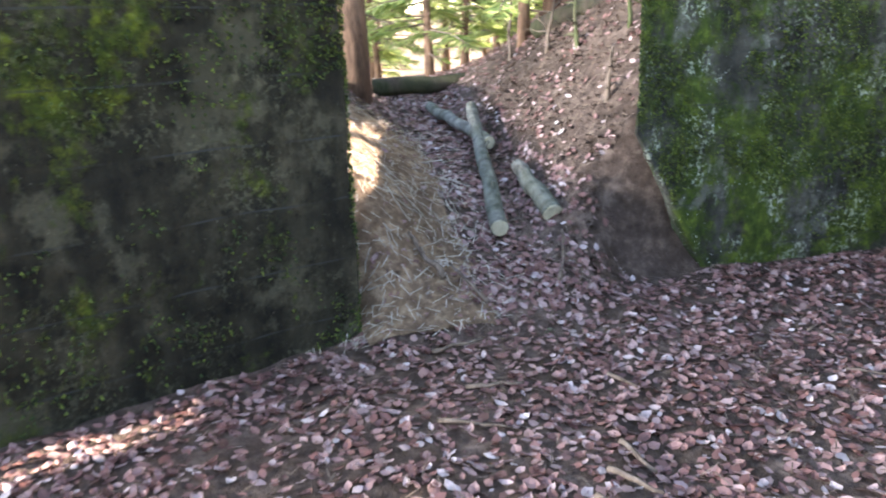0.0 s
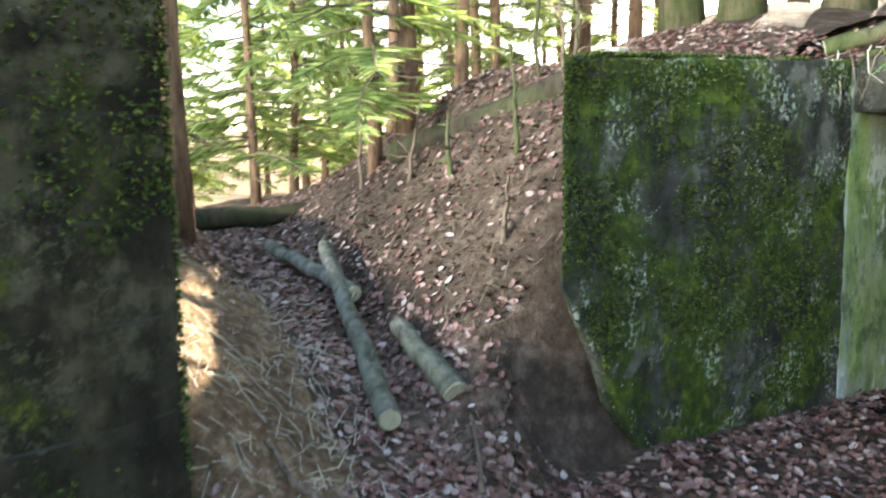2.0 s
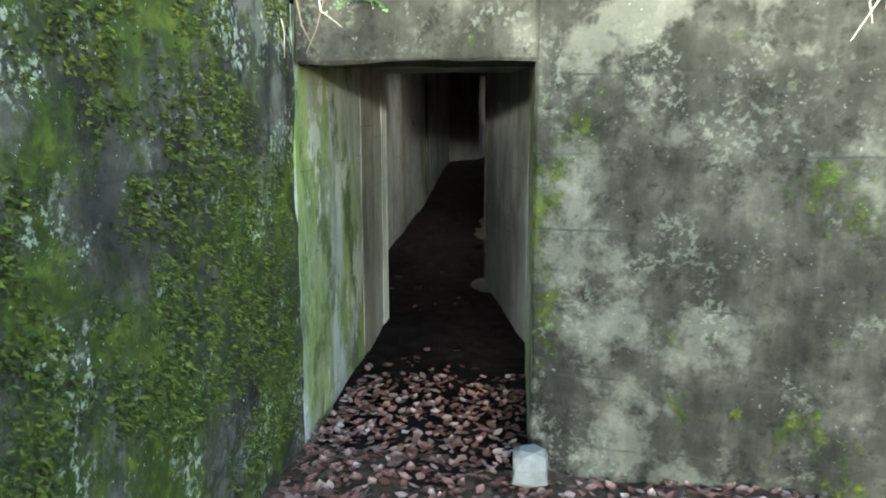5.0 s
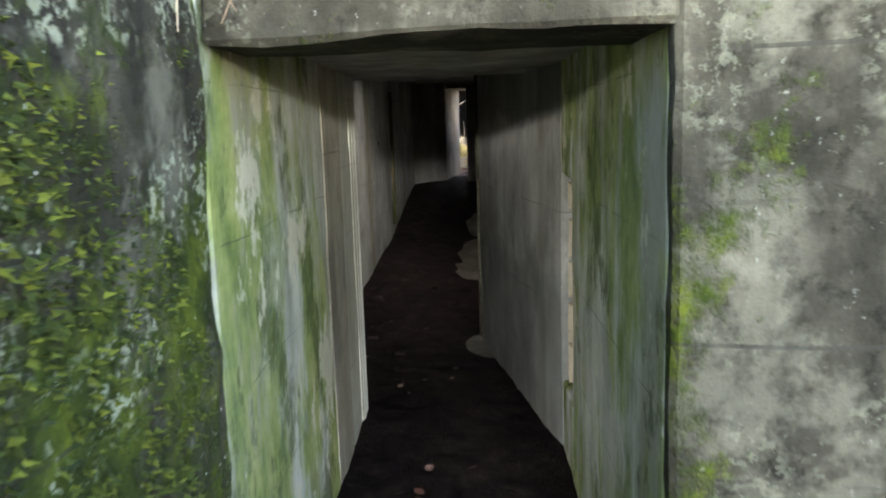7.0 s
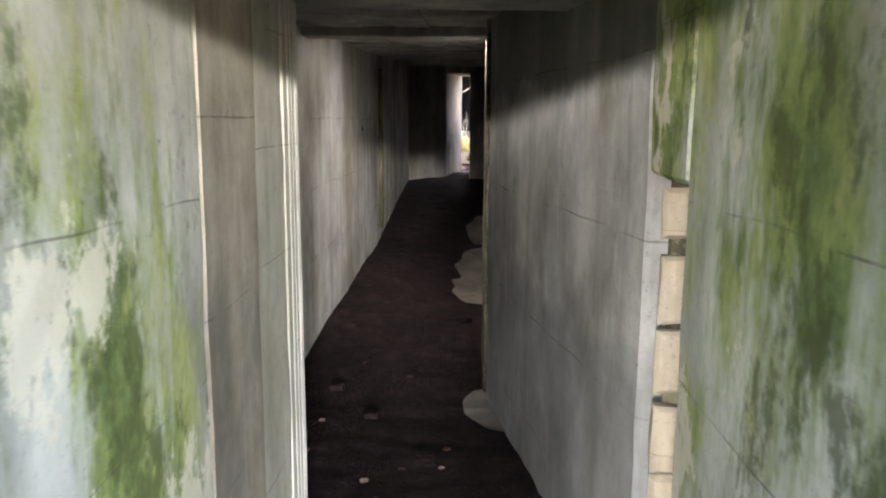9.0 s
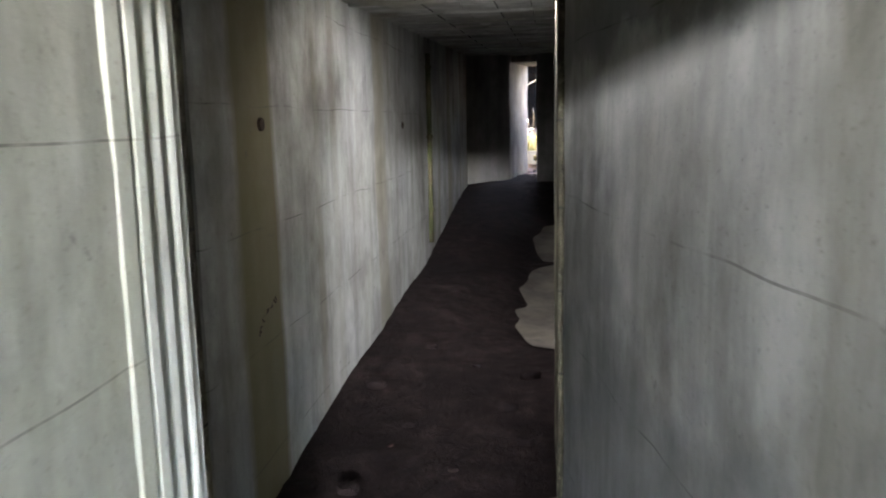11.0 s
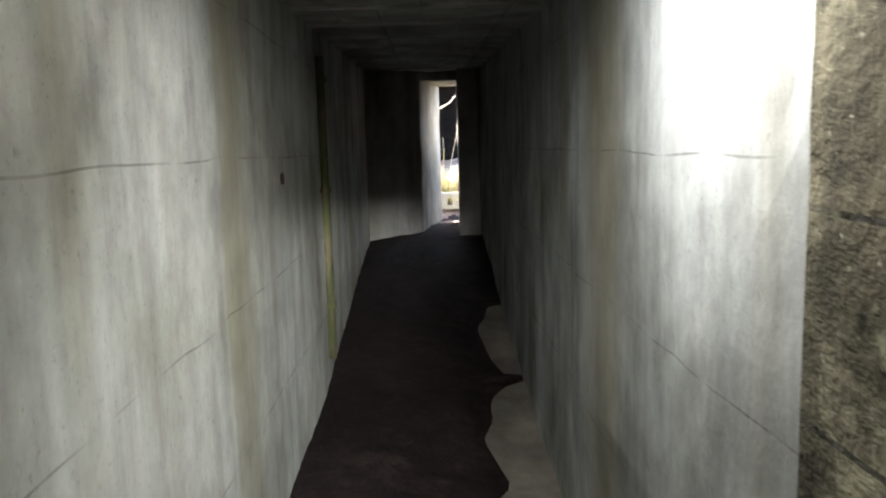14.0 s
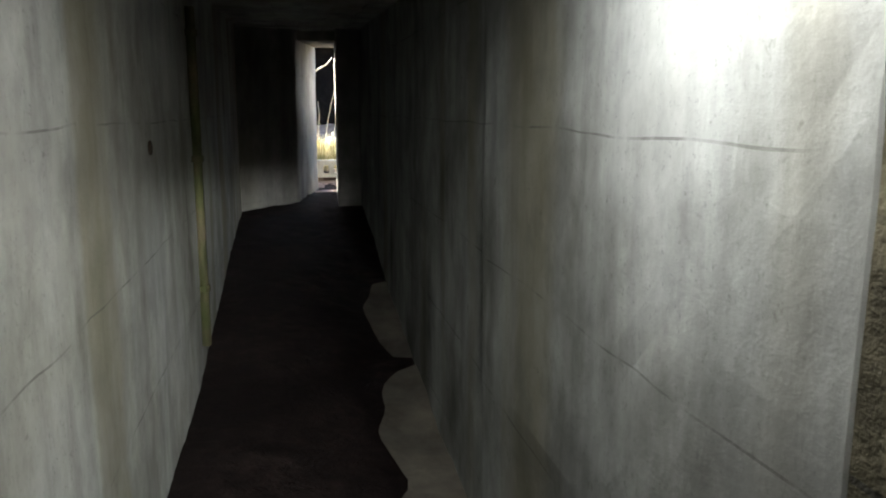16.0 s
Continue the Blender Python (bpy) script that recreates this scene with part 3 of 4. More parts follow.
FLOOR_LEFT = [(3.5, 0.0), (6.5, -0.06), (8.2, -0.10), (9.5, 0.02), (10.6, 0.08), (11.8, 0.11), (12.6, 0.19), (13.6, 0.32), (14.6, 0.44), (15.8, 0.54), (17.0, 0.6), (19.0, 0.72)]


def floor_height(x, y):
    t = smooth(-3.75, -2.9, x)
    drop = 0.16 * smooth(9.5, 11.0, y) * (1 - smooth(13.5, 16.0, y))
    return along(y, FLOOR_LEFT) - drop * t + 0.025 * noise.noise((x * 1.6, y * 1.6, 9)) + 0.016 * noise.noise((x * 6, y * 6, 1)) + 0.008 * noise.noise((x * 17, y * 17, 3))


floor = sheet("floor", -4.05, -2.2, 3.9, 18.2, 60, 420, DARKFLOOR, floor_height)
tagged(floor, "dark earth covering the bunker floor", "floor", kind="structure")

# ---- far exit yard ----
def yard_z(x, y):
    return 0.62 + 0.10 * (y - 17) + 0.5 * smooth(22.8, 24.0, y) + 1.4 * smooth(-4.0, -5.6, x) + 1.4 * smooth(-2.0, -0.6, x) + unevenness(x, y) * 1.5


yard = sheet("ground_yard", -7, 1, 16.9, 24, 90, 80, make_soil("yard_soil", (0.10, 0.07, 0.06), (0.20, 0.15, 0.13), (0.36, 0.29, 0.27)), yard_z)
tagged(yard, "sunlit trodden earth outside the far exit", "ground", kind="structure")


# ---- leaves ----
def leaf_mesh_data(points, size, seedling, lift=0.0):
    """Curled dry leaves as small folded blades; points hold a place and a normal."""
    r = random.Random(seedling)
    verts, faces = [], []
    for p, n in points:
        n = (Vector(n) + Vector((r.uniform(-1, 1), r.uniform(-1, 1), r.uniform(-0.2, 0.6))) * 0.45).normalized()
        a = n.cross(Vector((r.uniform(-1, 1), r.uniform(-1, 1), r.uniform(-1, 1)))).normalized()
        b = n.cross(a)
        L = size * r.uniform(0.65, 1.3)
        W = L * r.uniform(0.26, 0.36)
        cup = L * r.uniform(-0.08, 0.24)
        c = Vector(p) + n * (lift + r.uniform(0.002, 0.014))
        o = len(verts)
        verts += [c - a * L * 0.5 + n * cup, c - a * L * 0.12 + b * W + n * cup * 0.7, c + a * L * 0.25 + b * W * 0.8 + n * cup * 0.6,
                  c + a * L * 0.52 + n * cup * 1.2, c + a * L * 0.25 - b * W * 0.8 + n * cup * 0.6, c - a * L * 0.12 - b * W + n * cup * 0.7,
                  c - a * L * 0.1, c + a * L * 0.25]
        faces += [(o, o + 6, o + 1), (o + 1, o + 6, o + 7, o + 2), (o + 2, o + 7, o + 3), (o, o + 5, o + 6), (o + 5, o + 4, o + 7, o + 6), (o + 4, o + 3, o + 7)]
    return verts, faces


def slope_normal(height, x, y):
    e = 0.04
    return Vector((height(x - e, y) - height(x + e, y), height(x, y - e) - height(x, y + e), 2 * e)).normalized()


def scatter(height, n, box, accept, seedling):
    r = random.Random(seedling)
    pts = []
    tries = 0
    while len(pts) < n and tries < n * 12:
        tries += 1
        x, y = r.uniform(box[0], box[1]), r.uniform(box[2], box[3])
        if r.random() < accept(x, y):
            pts.append(((x, y, height(x, y)), slope_normal(height, x, y)))
    return pts


def inside_pillar(x, y):
    return y < 0.36 and -3.8 < x < -3.28 + 0.39 * (0.33 - y) + 0.02


def court_leaves(x, y):
    if inside_pillar(x, y) or y > front_y(x) + 0.3 and not -3.42 < x < -2.45:
        return 0
    if -3.98 < x < -3.45 and y > 2.2:
        return 0
    patch = 0.55 + 0.8 * noise.noise((x * 0.8, y * 0.8, 7))
    inside = 1 - smooth(4.6, 5.6, y)
    return max(0.12, min(1, patch + 0.35)) * inside


def gully_leaves(x, y):
    d = y - gully(x)
    if -3.98 < x < -3.45 and y > 2.05 or inside_pillar(x, y):
        return 0
    mid = math.exp(-((d - 0.05) / 0.42) ** 2)
    bank = 0.22 * smooth(0.15, 0.5, d) * (0.6 + 1.2 * noise.noise((x * 1.6, y * 1.6, 3))) + 0.4 * smooth(1.2, 2.0, d)
    tan_side = 0.05 if d < -0.4 else 0
    return min(1, mid + bank + tan_side)


court = lambda x, y: max(ground_or_bank(x, y), floor_height(x, y) if y > 3.9 and -3.5 < x < -2.4 else -9)
litter = []
litter += scatter(court, 24000, (-3.6, 2.4, -2.4, 5.6), court_leaves, 1)
litter += scatter(ground_or_bank, 12000, (-9.5, -3.2, 0.0, 5.0), gully_leaves, 2)
litter += scatter(heap_z, 5200, (-4.3, 2.6, 4.05, 8.0), lambda x, y: 0.9 if y > front_y(x) + 0.1 else 0, 3)
litter += scatter(floor_height, 14, (-3.9, -2.9, 5.0, 9.5), lambda x, y: 0.5, 4)
stretch = [q for q in litter if -3.3 < q[0][0] < -1.6 and 1.0 < q[0][1] < 3.6][:280]
picked = {id(q) for q in stretch}
rest = [q for q in litter if id(q) not in picked]
carpet = mesh_object("leaf_litter", *leaf_mesh_data(rest, 0.052, 5), LEAF)
tagged(carpet, "fallen reddish brown beech leaves covering the forest floor", "leaves", kind="stuff")

PATCHLEAF = LEAF.copy()
PATCHLEAF.name = "beech_leaf_single"
for nd in list(PATCHLEAF.node_tree.nodes):
    if nd.bl_idname == "ShaderNodeNewGeometry" and nd.outputs["Random Per Island"].is_linked:
        info = PATCHLEAF.node_tree.nodes.new("ShaderNodeObjectInfo")
        for ln in list(nd.outputs["Random Per Island"].links):
            PATCHLEAF.node_tree.links.new(info.outputs["Random"], ln.to_socket)
single = []
for k in range(6):
    me = bpy.data.meshes.new("leaf")
    v, f = leaf_mesh_data([((0, 0, 0), (0, 0, 1))], 0.066, 40 + k)
    me.from_pydata(v, [], f)
    me.materials.append(PATCHLEAF)
    single.append(me)
for p, n in stretch:
    ob = new("leaf", rng.choice(single))
    ob.matrix_world = Matrix.Translation(p) @ Vector((0, 0, 1)).rotation_difference(Vector(n)).to_matrix().to_4x4() @ pose(0, 0, 0, 0, 0, rng.uniform(0, 360))
    ob.parent = carpet


# ---- clods, needles and straw on the banks ----
def clods(n, box, accept, seedling, size):
    r = random.Random(seedling)
    chunks = []
    for p, nrm in scatter(ground_or_bank, n, box, accept, seedling):
        s = size * r.uniform(0.4, 1.3)
        q = [Vector(p) + Vector((r.uniform(-s, s), r.uniform(-s, s), r.uniform(-0.2, 0.6) * s)) for _ in range(6)]
        chunks.append((q, [(0, 1, 2), (0, 2, 3), (1, 3, 4), (2, 4, 5), (0, 4, 5), (1, 3, 5), (0, 3, 5)]))
    return merge(chunks)


free = lambda x, y: 0 if inside_pillar(x, y) or (-3.98 < x < -3.45 and y > 2.05) else 1
tagged(mesh_object("earth_clods", *clods(2600, (-6.5, -3.5, 1.6, 4.0), lambda x, y: free(x, y) * smooth(0.2, 0.6, y - gully(x)), 61, 0.028), GROUND), "crumbling dark earth clods on the bank", "earth", kind="stuff")
tagged(mesh_object("earth_clods", *clods(1500, (-5.8, -3.2, 0.0, 1.3), lambda x, y: free(x, y) * smooth(-0.15, -0.4, y - gully(x)), 62, 0.022), TAN), "crumbling pale earth clods on the dry bank", "earth", kind="stuff")


def straw(n, box, accept, seedling, length, material, label):
    r = random.Random(seedling)
    verts, faces = [], []
    for p, nrm in scatter(ground_or_bank, n, box, accept, seedling):
        a = r.uniform(0, 6.28)
        d = nrm.cross(Vector((math.cos(a), math.sin(a), 0.1))).normalized()
        L = length * r.uniform(0.4, 1.4)
        s = nrm.cross(d) * 0.0025
        c = Vector(p) + nrm * r.uniform(0.004, 0.03)
        lift = nrm * r.uniform(-0.01, 0.03)
        o = len(verts)
        verts += [c - s, c + s, c + d * L + s + lift, c + d * L - s + lift]
        faces.append((o, o + 1, o + 2, o + 3))
    return tagged(mesh_object("straw", verts, faces, material), label, "straw", kind="stuff")


straw(1300, (-5.6, -3.1, 0.0, 1.5), lambda x, y: free(x, y) * smooth(0.15, -0.3, y - gully(x)), 63, 0.09, PALETWIG, "dry straw and needles strewn over the pale bank")
straw(900, (-6.5, -3.3, 1.5, 4.0), free, 64, 0.10, TWIG, "dead grass and rootlets on the dark bank")
straw(1500, (-3.4, 2.0, -1.5, 3.8), free, 65, 0.07, TWIG, "small dark twigs among the fallen leaves")


# ---- moss on the concrete ----
def blades(points, length, width, seedling, spread=0.8):
    r = random.Random(seedling)
    verts, faces = [], []
    for p, n in points:
        for _ in range(3):
            d = (Vector(n) + Vector((r.uniform(-1, 1), r.uniform(-1, 1), r.uniform(-1.2, 0.4))) * spread).normalized()
            s = d.cross(Vector((r.uniform(-1, 1), r.uniform(-1, 1), r.uniform(-1, 1)))).normalized() * width * r.uniform(0.6, 1.3)
            c = Vector(p)
            e = c + d * length * r.uniform(0.5, 1.3)
            o = len(verts)
            verts += [c - s, c + s, e]
            faces.append((o, o + 1, o + 2))
    return verts, faces


def moss_on(name, label, n, spot, seedling, cover):
    r = random.Random(seedling)
    pts = []
    while len(pts) < n:
        p, nor = spot(r)
        if noise.noise(Vector(p) * 1.7) + 0.5 * noise.noise(Vector(p) * 6) > cover - r.random() * 0.25:
            pts.append((p, nor))
    ob = mesh_object(name, *blades(pts, 0.022, 0.007, seedling), MOSSTUFT)
    return tagged(ob, label, "moss", kind="stuff")


def wing_spot(r):
    y = 2.12 + 2.0 * r.random() ** 1.5
    z = r.uniform(0.15, 1.98)
    if z < 0.95 and y < 2.12 + (0.95 - z) * 0.58:
        y += 0.6
    return ((-3.553 + 0.045 * (y - 2.11), y, z), (1, 0, 0))


def wing_top(r):
    y = r.uniform(2.3, 3.9)
    return ((r.uniform(-3.78, -3.53), y, 1.985 + 0.028 * (y - 2.1)), (0, 0, 1))


def pillar_spot(r):
    t = r.random() ** 2.2
    return ((-3.30 + 0.39 * t * 3.0, 0.33 - t * 3.0, r.uniform(0.0, 2.12)), (0.92, 0.38, 0))


def pillar_edge(r):
    t = r.random()
    return ((-3.31 - 0.12 * t, 0.335 - 0.03 * t, r.uniform(0.3, 2.12)), (0.3, 1, 0))


moss_on("moss", "green moss growing over the wing wall", 6500, wing_spot, 21, 0.10)
moss_on("moss", "green moss cushion along the wing wall's top", 1500, wing_top, 22, -0.3)
moss_on("moss", "dark green moss on the court's edge wall", 2500, pillar_spot, 23, 0.25)
moss_on("moss", "bright moss along the wall's worn corner", 1500, pillar_edge, 24, -0.2)


# ---- logs, sticks, roots ----
def wobble(a, b, n, amp, seedling):
    r = random.Random(seedling)
    a, b = Vector(a), Vector(b)
    return [a.lerp(b, k / n) + Vector((r.uniform(-1, 1), r.uniform(-1, 1), r.uniform(-1, 1))) * amp * (0 < k < n) for k in range(n + 1)]


def log(name, a, b, r0, r1, material, label, seedling, stubs=2, category="log"):
    base = new(name)
    pts = wobble(a, b, 9, 0.012, seedling)
    rad = [r0 + (r1 - r0) * k / 9 for k in range(10)]
    v, f = tube(pts, rad, 14, False)
    rr = random.Random(seedling)
    v = [p + Vector((rr.uniform(-1, 1), rr.uniform(-1, 1), rr.uniform(-1, 1))) * r0 * 0.05 for p in v]
    child(mesh_object("bark", v, f, material, True), base)
    for end, other, rad_e in ((pts[0], pts[1], r0), (pts[-1], pts[-2], r1)):
        d = (end - other).normalized() * 0.004
        v, f = tube([end - d * 2, end + d], [rad_e * 0.97, rad_e * 0.9], 14)
        child(mesh_object("cut_end", v, f, CUT), base, "pale sawn end grain")
    for k in range(stubs):
        p = pts[2 + 3 * k]
        q = p + Vector((rr.uniform(-0.5, 0.5), rr.uniform(-1, 1), 0.9)).normalized() * r0 * 1.9
        v, f = tube([p, q], [r0 * 0.3, r0 * 0.16], 7)
        child(mesh_object("branch_stub", v, f, material), base)
    return tagged(base, label, category)


log("fallen_log", (-3.80, 1.33, 0.36), (-5.62, 1.80, 0.93), 0.058, 0.045, LOGBARK, "grey barked fallen log lying up the leafy gully", 31)
log("fallen_log", (-4.95, 1.70, 0.72), (-6.15, 1.60, 0.90), 0.052, 0.045, LOGBARK, "greenish grey fallen log crossing behind another", 32, 1)
log("fallen_log", (-3.86, 1.72, 0.40), (-4.45, 1.72, 0.62), 0.07, 0.05, LOGBARK, "short rotten log half sunk in leaves", 33, 0)
log("fallen_log", (-7.6, 0.6, 0.98), (-7.3, 3.2, 1.02), 0.10, 0.08, ROTTEN, "dark mossy log lying across the crest", 34, 1)
# added log shape in place of the dark earth overhang on the crest
log("fallen_log", (-6.4, 2.75, 1.52), (-4.55, 3.25, 2.02), 0.09, 0.11, ROTTEN, "log shape standing in for the crest's dark earth overhang", 35, 1)
log("fallen_log", (-4.0, 4.75, heap_z(-4.0, 4.75) + 0.06), (-2.9, 5.45, heap_z(-2.9, 5.45) + 0.07), 0.06, 0.045, MOSSBARK, "mossy green log on the bunker's roof", 36, 1)


def stick(a, b, r, material, label, seedling, group="sticks on the ground"):
    pts = wobble(a, b, 5, (Vector(b) - Vector(a)).length * 0.03, seedling)
    v, f = tube(pts, [r * (1 - 0.1 * k) for k in range(6)], 6)
    return tagged(mesh_object("stick", v, f, material, True), label, "stick", group)


sticks = [(-1.55, 0.95, 30, 0.22, 0.014), (-1.42, 0.80, 20, 0.17, 0.016), (-1.7, 1.05, 10, 0.2, 0.014), (-1.3, 1.1, -30, 0.26, 0.01), (-1.15, 0.85, 50, 0.2, 0.012),
          (-2.1, 0.55, 60, 0.3, 0.01), (-2.4, 0.75, 75, 0.26, 0.012), (-2.25, 1.3, 15, 0.18, 0.012), (-2.9, 0.75, 100, 0.3, 0.012), (-1.9, 2.4, 40, 0.3, 0.009), (-2.6, 2.7, 120, 0.35, 0.008)]
for k, (x, y, a, L, r) in enumerate(sticks):
    dx, dy = math.cos(radians(a)) * L / 2, math.sin(radians(a)) * L / 2
    za, zb = ground_z(x - dx, y - dy) + r, ground_z(x + dx, y + dy) + r
    stick((x - dx, y - dy, za + 0.006), (x + dx, y + dy, zb + 0.012), r, TWIG, "dark dead stick lying among the leaves", 50 + k)
stick((-3.35, 1.52, 0.14), (-4.25, 1.98, 0.52), 0.014, TWIG, "long thin dead branch lying down the gully", 70)
stick((-3.35, 0.82, 0.24), (-3.75, 0.72, 0.42), 0.02, TWIG, "dark stick on the dry bank", 71)
stick((-3.2, 1.02, 0.12), (-3.5, 0.9, 0.27), 0.014, TWIG, "dark stick on the dry bank", 72)
rs = random.Random(8)
for k in range(26):
    x, y = rs.uniform(-5.0, -3.3), rs.uniform(0.25, 1.2)
    a, L = rs.uniform(0, 3.14), rs.uniform(0.12, 0.34)
    p, q = (x, y), (x + math.cos(a) * L, y + math.sin(a) * L)
    stick((*p, ground_z(*p) + 0.025), (*q, ground_z(*q) + 0.03), rs.uniform(0.003, 0.006), PALETWIG, "thin pale twig on the dry bank", 80 + k)


def sapling(x, y, h, r, lean, label, seedling, material=TWIG, twigs=5):
    base = new("sapling")
    base.location = (x, y, ground_or_bank(x, y) - 0.05)
    rr = random.Random(seedling)
    top = Vector((lean * h, rr.uniform(-0.1, 0.1) * h, h))
    pts = wobble((0, 0, 0), top, 6, h * 0.02, seedling)
    v, f = tube(pts, [r * (1 - 0.12 * k) for k in range(7)], 7)
    child(mesh_object("stem", v, f, material, True), base)
    for k in range(twigs):
        p = pts[2 + k % 4]
        q = p + Vector((rr.uniform(-1, 1), rr.uniform(-1, 1), rr.uniform(-0.2, 0.7))) * h * 0.35
        v, f = tube(wobble(p, q, 3, h * 0.02, seedling + k), [r * 0.35, r * 0.3, r * 0.2, r * 0.1], 5)
        child(mesh_object("twig", v, f, material), base)
    return tagged(base, label, "sapling", "saplings on the bank")


for k, (x, y, h, r, lean) in enumerate([(-4.35, 2.35, 0.42, 0.022, 0.15), (-4.75, 2.75, 0.7, 0.02, 0.05), (-4.5, 2.95, 0.8, 0.022, -0.1), (-5.3, 2.6, 0.5, 0.025, 0.1), (-5.9, 2.6, 0.65, 0.02, 0.2), (-4.15, 2.75, 1.3, 0.02, -0.15), (-6.6, 2.55, 0.8, 0.02, 0), (-5.2, 3.3, 1.5, 0.018, 0.1)]):
    sapling(x, y, h, r, lean, "dead mossy sapling stump on the earth bank", 120 + k, MOSSBARK if k % 2 else TWIG)


def root_bunch(name, place, n, reach, drop, seedling, label):
    rr = random.Random(seedling)
    base = new(name)
    base.location = place
    for k in range(n):
        p = Vector((rr.uniform(-0.18, 0.18), 0, rr.uniform(-0.02, 0.04)))
        q = p + Vector((rr.uniform(-reach, reach), -rr.uniform(0.02, 0.12), -rr.uniform(0.3, 1) * drop))
        a = p.lerp(q, 0.35) + Vector((rr.uniform(-0.04, 0.04), -0.05, 0.04))
        b = p.lerp(q, 0.7) + Vector((rr.uniform(-0.05, 0.05), -0.03, 0.0))
        child(mesh_object("root", *tube([p, a, b, q], [0.005, 0.004, 0.003, 0.0015], 5), PALETWIG if k % 3 else TWIG), base)
    return tagged(base, label, "roots")


root_bunch("hanging_roots", (-1.15, 3.92, 2.06), 12, 0.2, 0.26, 1, "tangle of pale roots hanging over the concrete front")
root_bunch("hanging_roots", (-3.42, 4.16, 2.06), 7, 0.14, 0.36, 2, "thin roots dangling beside the doorway")
root_bunch("hanging_roots", (-0.6, 3.84, 2.06), 9, 0.25, 0.2, 3, "thin roots over the concrete front")
root_bunch("hanging_roots", (-2.95, 4.15, 2.08), 8, 0.3, 0.08, 4, "thin twigs lying over the lintel's edge")


def earth_lip(name, pts, label):
    """Ragged overhanging earth and moss along the concrete's top edge."""
    rr = random.Random(4)
    chunks = []
    for a, b in zip(pts, pts[1:]):
        n = int((Vector(b) - Vector(a)).length / 0.035)
        for k in range(n):
            p = Vector(a).lerp(Vector(b), k / n)
            if noise.noise(p * 2.3) < -0.05:
                continue
            for _ in range(4):
                q = p + Vector((rr.uniform(-0.06, 0.06), rr.uniform(-0.10, 0.0), rr.uniform(-0.11, 0.02)))
                s = rr.uniform(0.006, 0.014)
                chunks.append(([p + Vector((-s, 0, 0.03)), p + Vector((s, 0, 0.03)), q], [(0, 1, 2)]))
    return tagged(mesh_object(name, *merge(chunks), MOSSTUFT), label, "moss", kind="stuff")


earth_lip("moss", [(-3.4, front_y(-3.4) + 0.04, 2.06), (-2.3, front_y(-2.3) + 0.02, 2.07), (2.0, front_y(2.0) + 0.02, 2.1)], "ragged moss hanging over the concrete's top edge")


# ---- ferns, lichen, stones ----
def fern(place, n, length, seedling, label):
    rr = random.Random(seedling)
    base = new("fern")
    base.location = place
    for k in range(n):
        a = rr.uniform(-0.6, 3.6)
        d = Vector((math.cos(a), -abs(math.sin(a)) * 0.9, 0.35)).normalized()
        side = d.cross(Vector((0, 0, 1))).normalized()
        verts, faces = [], []
        for j in range(9):
            t = j / 8
            c = d * length * t - Vector((0, 0, 1)) * length * 0.7 * t * t
            w = length * 0.26 * (1 - t) ** 0.7 + 0.004
            for sgn in (-1, 1):
                o = len(verts)
                verts += [c, c + d * length * 0.09, c + side * w * sgn + d * length * 0.06 - Vector((0, 0, 0.01))]
                faces.append((o, o + 1, o + 2))
        child(mesh_object("frond", verts, faces, FERN), base)
    return tagged(base, label, "fern")


fern((-3.62, 2.95, 2.0), 6, 0.17, 1, "small green fern on the wing wall's top")
fern((-3.56, 3.25, 2.0), 4, 0.14, 2, "small green fern on the wing wall's top")
fern((-3.15, 4.12, 1.99), 9, 0.13, 3, "pale green fern cushion on the lintel")
fern((-2.95, 1.28, 0.02), 3, 0.07, 4, "small green seedling among fallen leaves")


def stone(place, size, material, label, seedling, category="stone", name="stone"):
    bm = bmesh.new()
    bmesh.ops.create_icosphere(bm, subdivisions=2, radius=1)
    for v in bm.verts:
        v.co *= 1 + 0.25 * noise.noise(v.co * 1.3 + Vector((seedling, 0, 0)))
        v.co = Vector((max(-0.72, min(0.72, v.co.x)) * size[0], max(-0.72, min(0.72, v.co.y)) * size[1], max(-0.7, min(0.7, v.co.z)) * size[2])) + Vector(place)
    return tagged(part(name, bm, material), label, category)


stone((-2.42, 3.93, 0.09), (0.10, 0.09, 0.11), BLOCK, "grey broken concrete lump beside the doorway", 3)
stone((-3.68, 2.55, 2.02), (0.09, 0.06, 0.035), BLOCK, "flat pale stone lying on the wing wall", 4)
for k, (x, y, s) in enumerate([(-3.55, 8.9, 0.05), (-3.3, 9.6, 0.04), (-3.7, 8.3, 0.06), (-3.1, 9.1, 0.07), (-3.6, 9.9, 0.05), (-3.0, 8.75, 0.06), (-3.45, 7.9, 0.05), (-3.8, 9.3, 0.07), (-3.3, 8.5, 0.03), (-3.0, 9.5, 0.08)]):
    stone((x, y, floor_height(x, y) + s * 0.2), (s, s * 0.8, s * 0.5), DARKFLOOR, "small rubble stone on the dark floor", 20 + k)


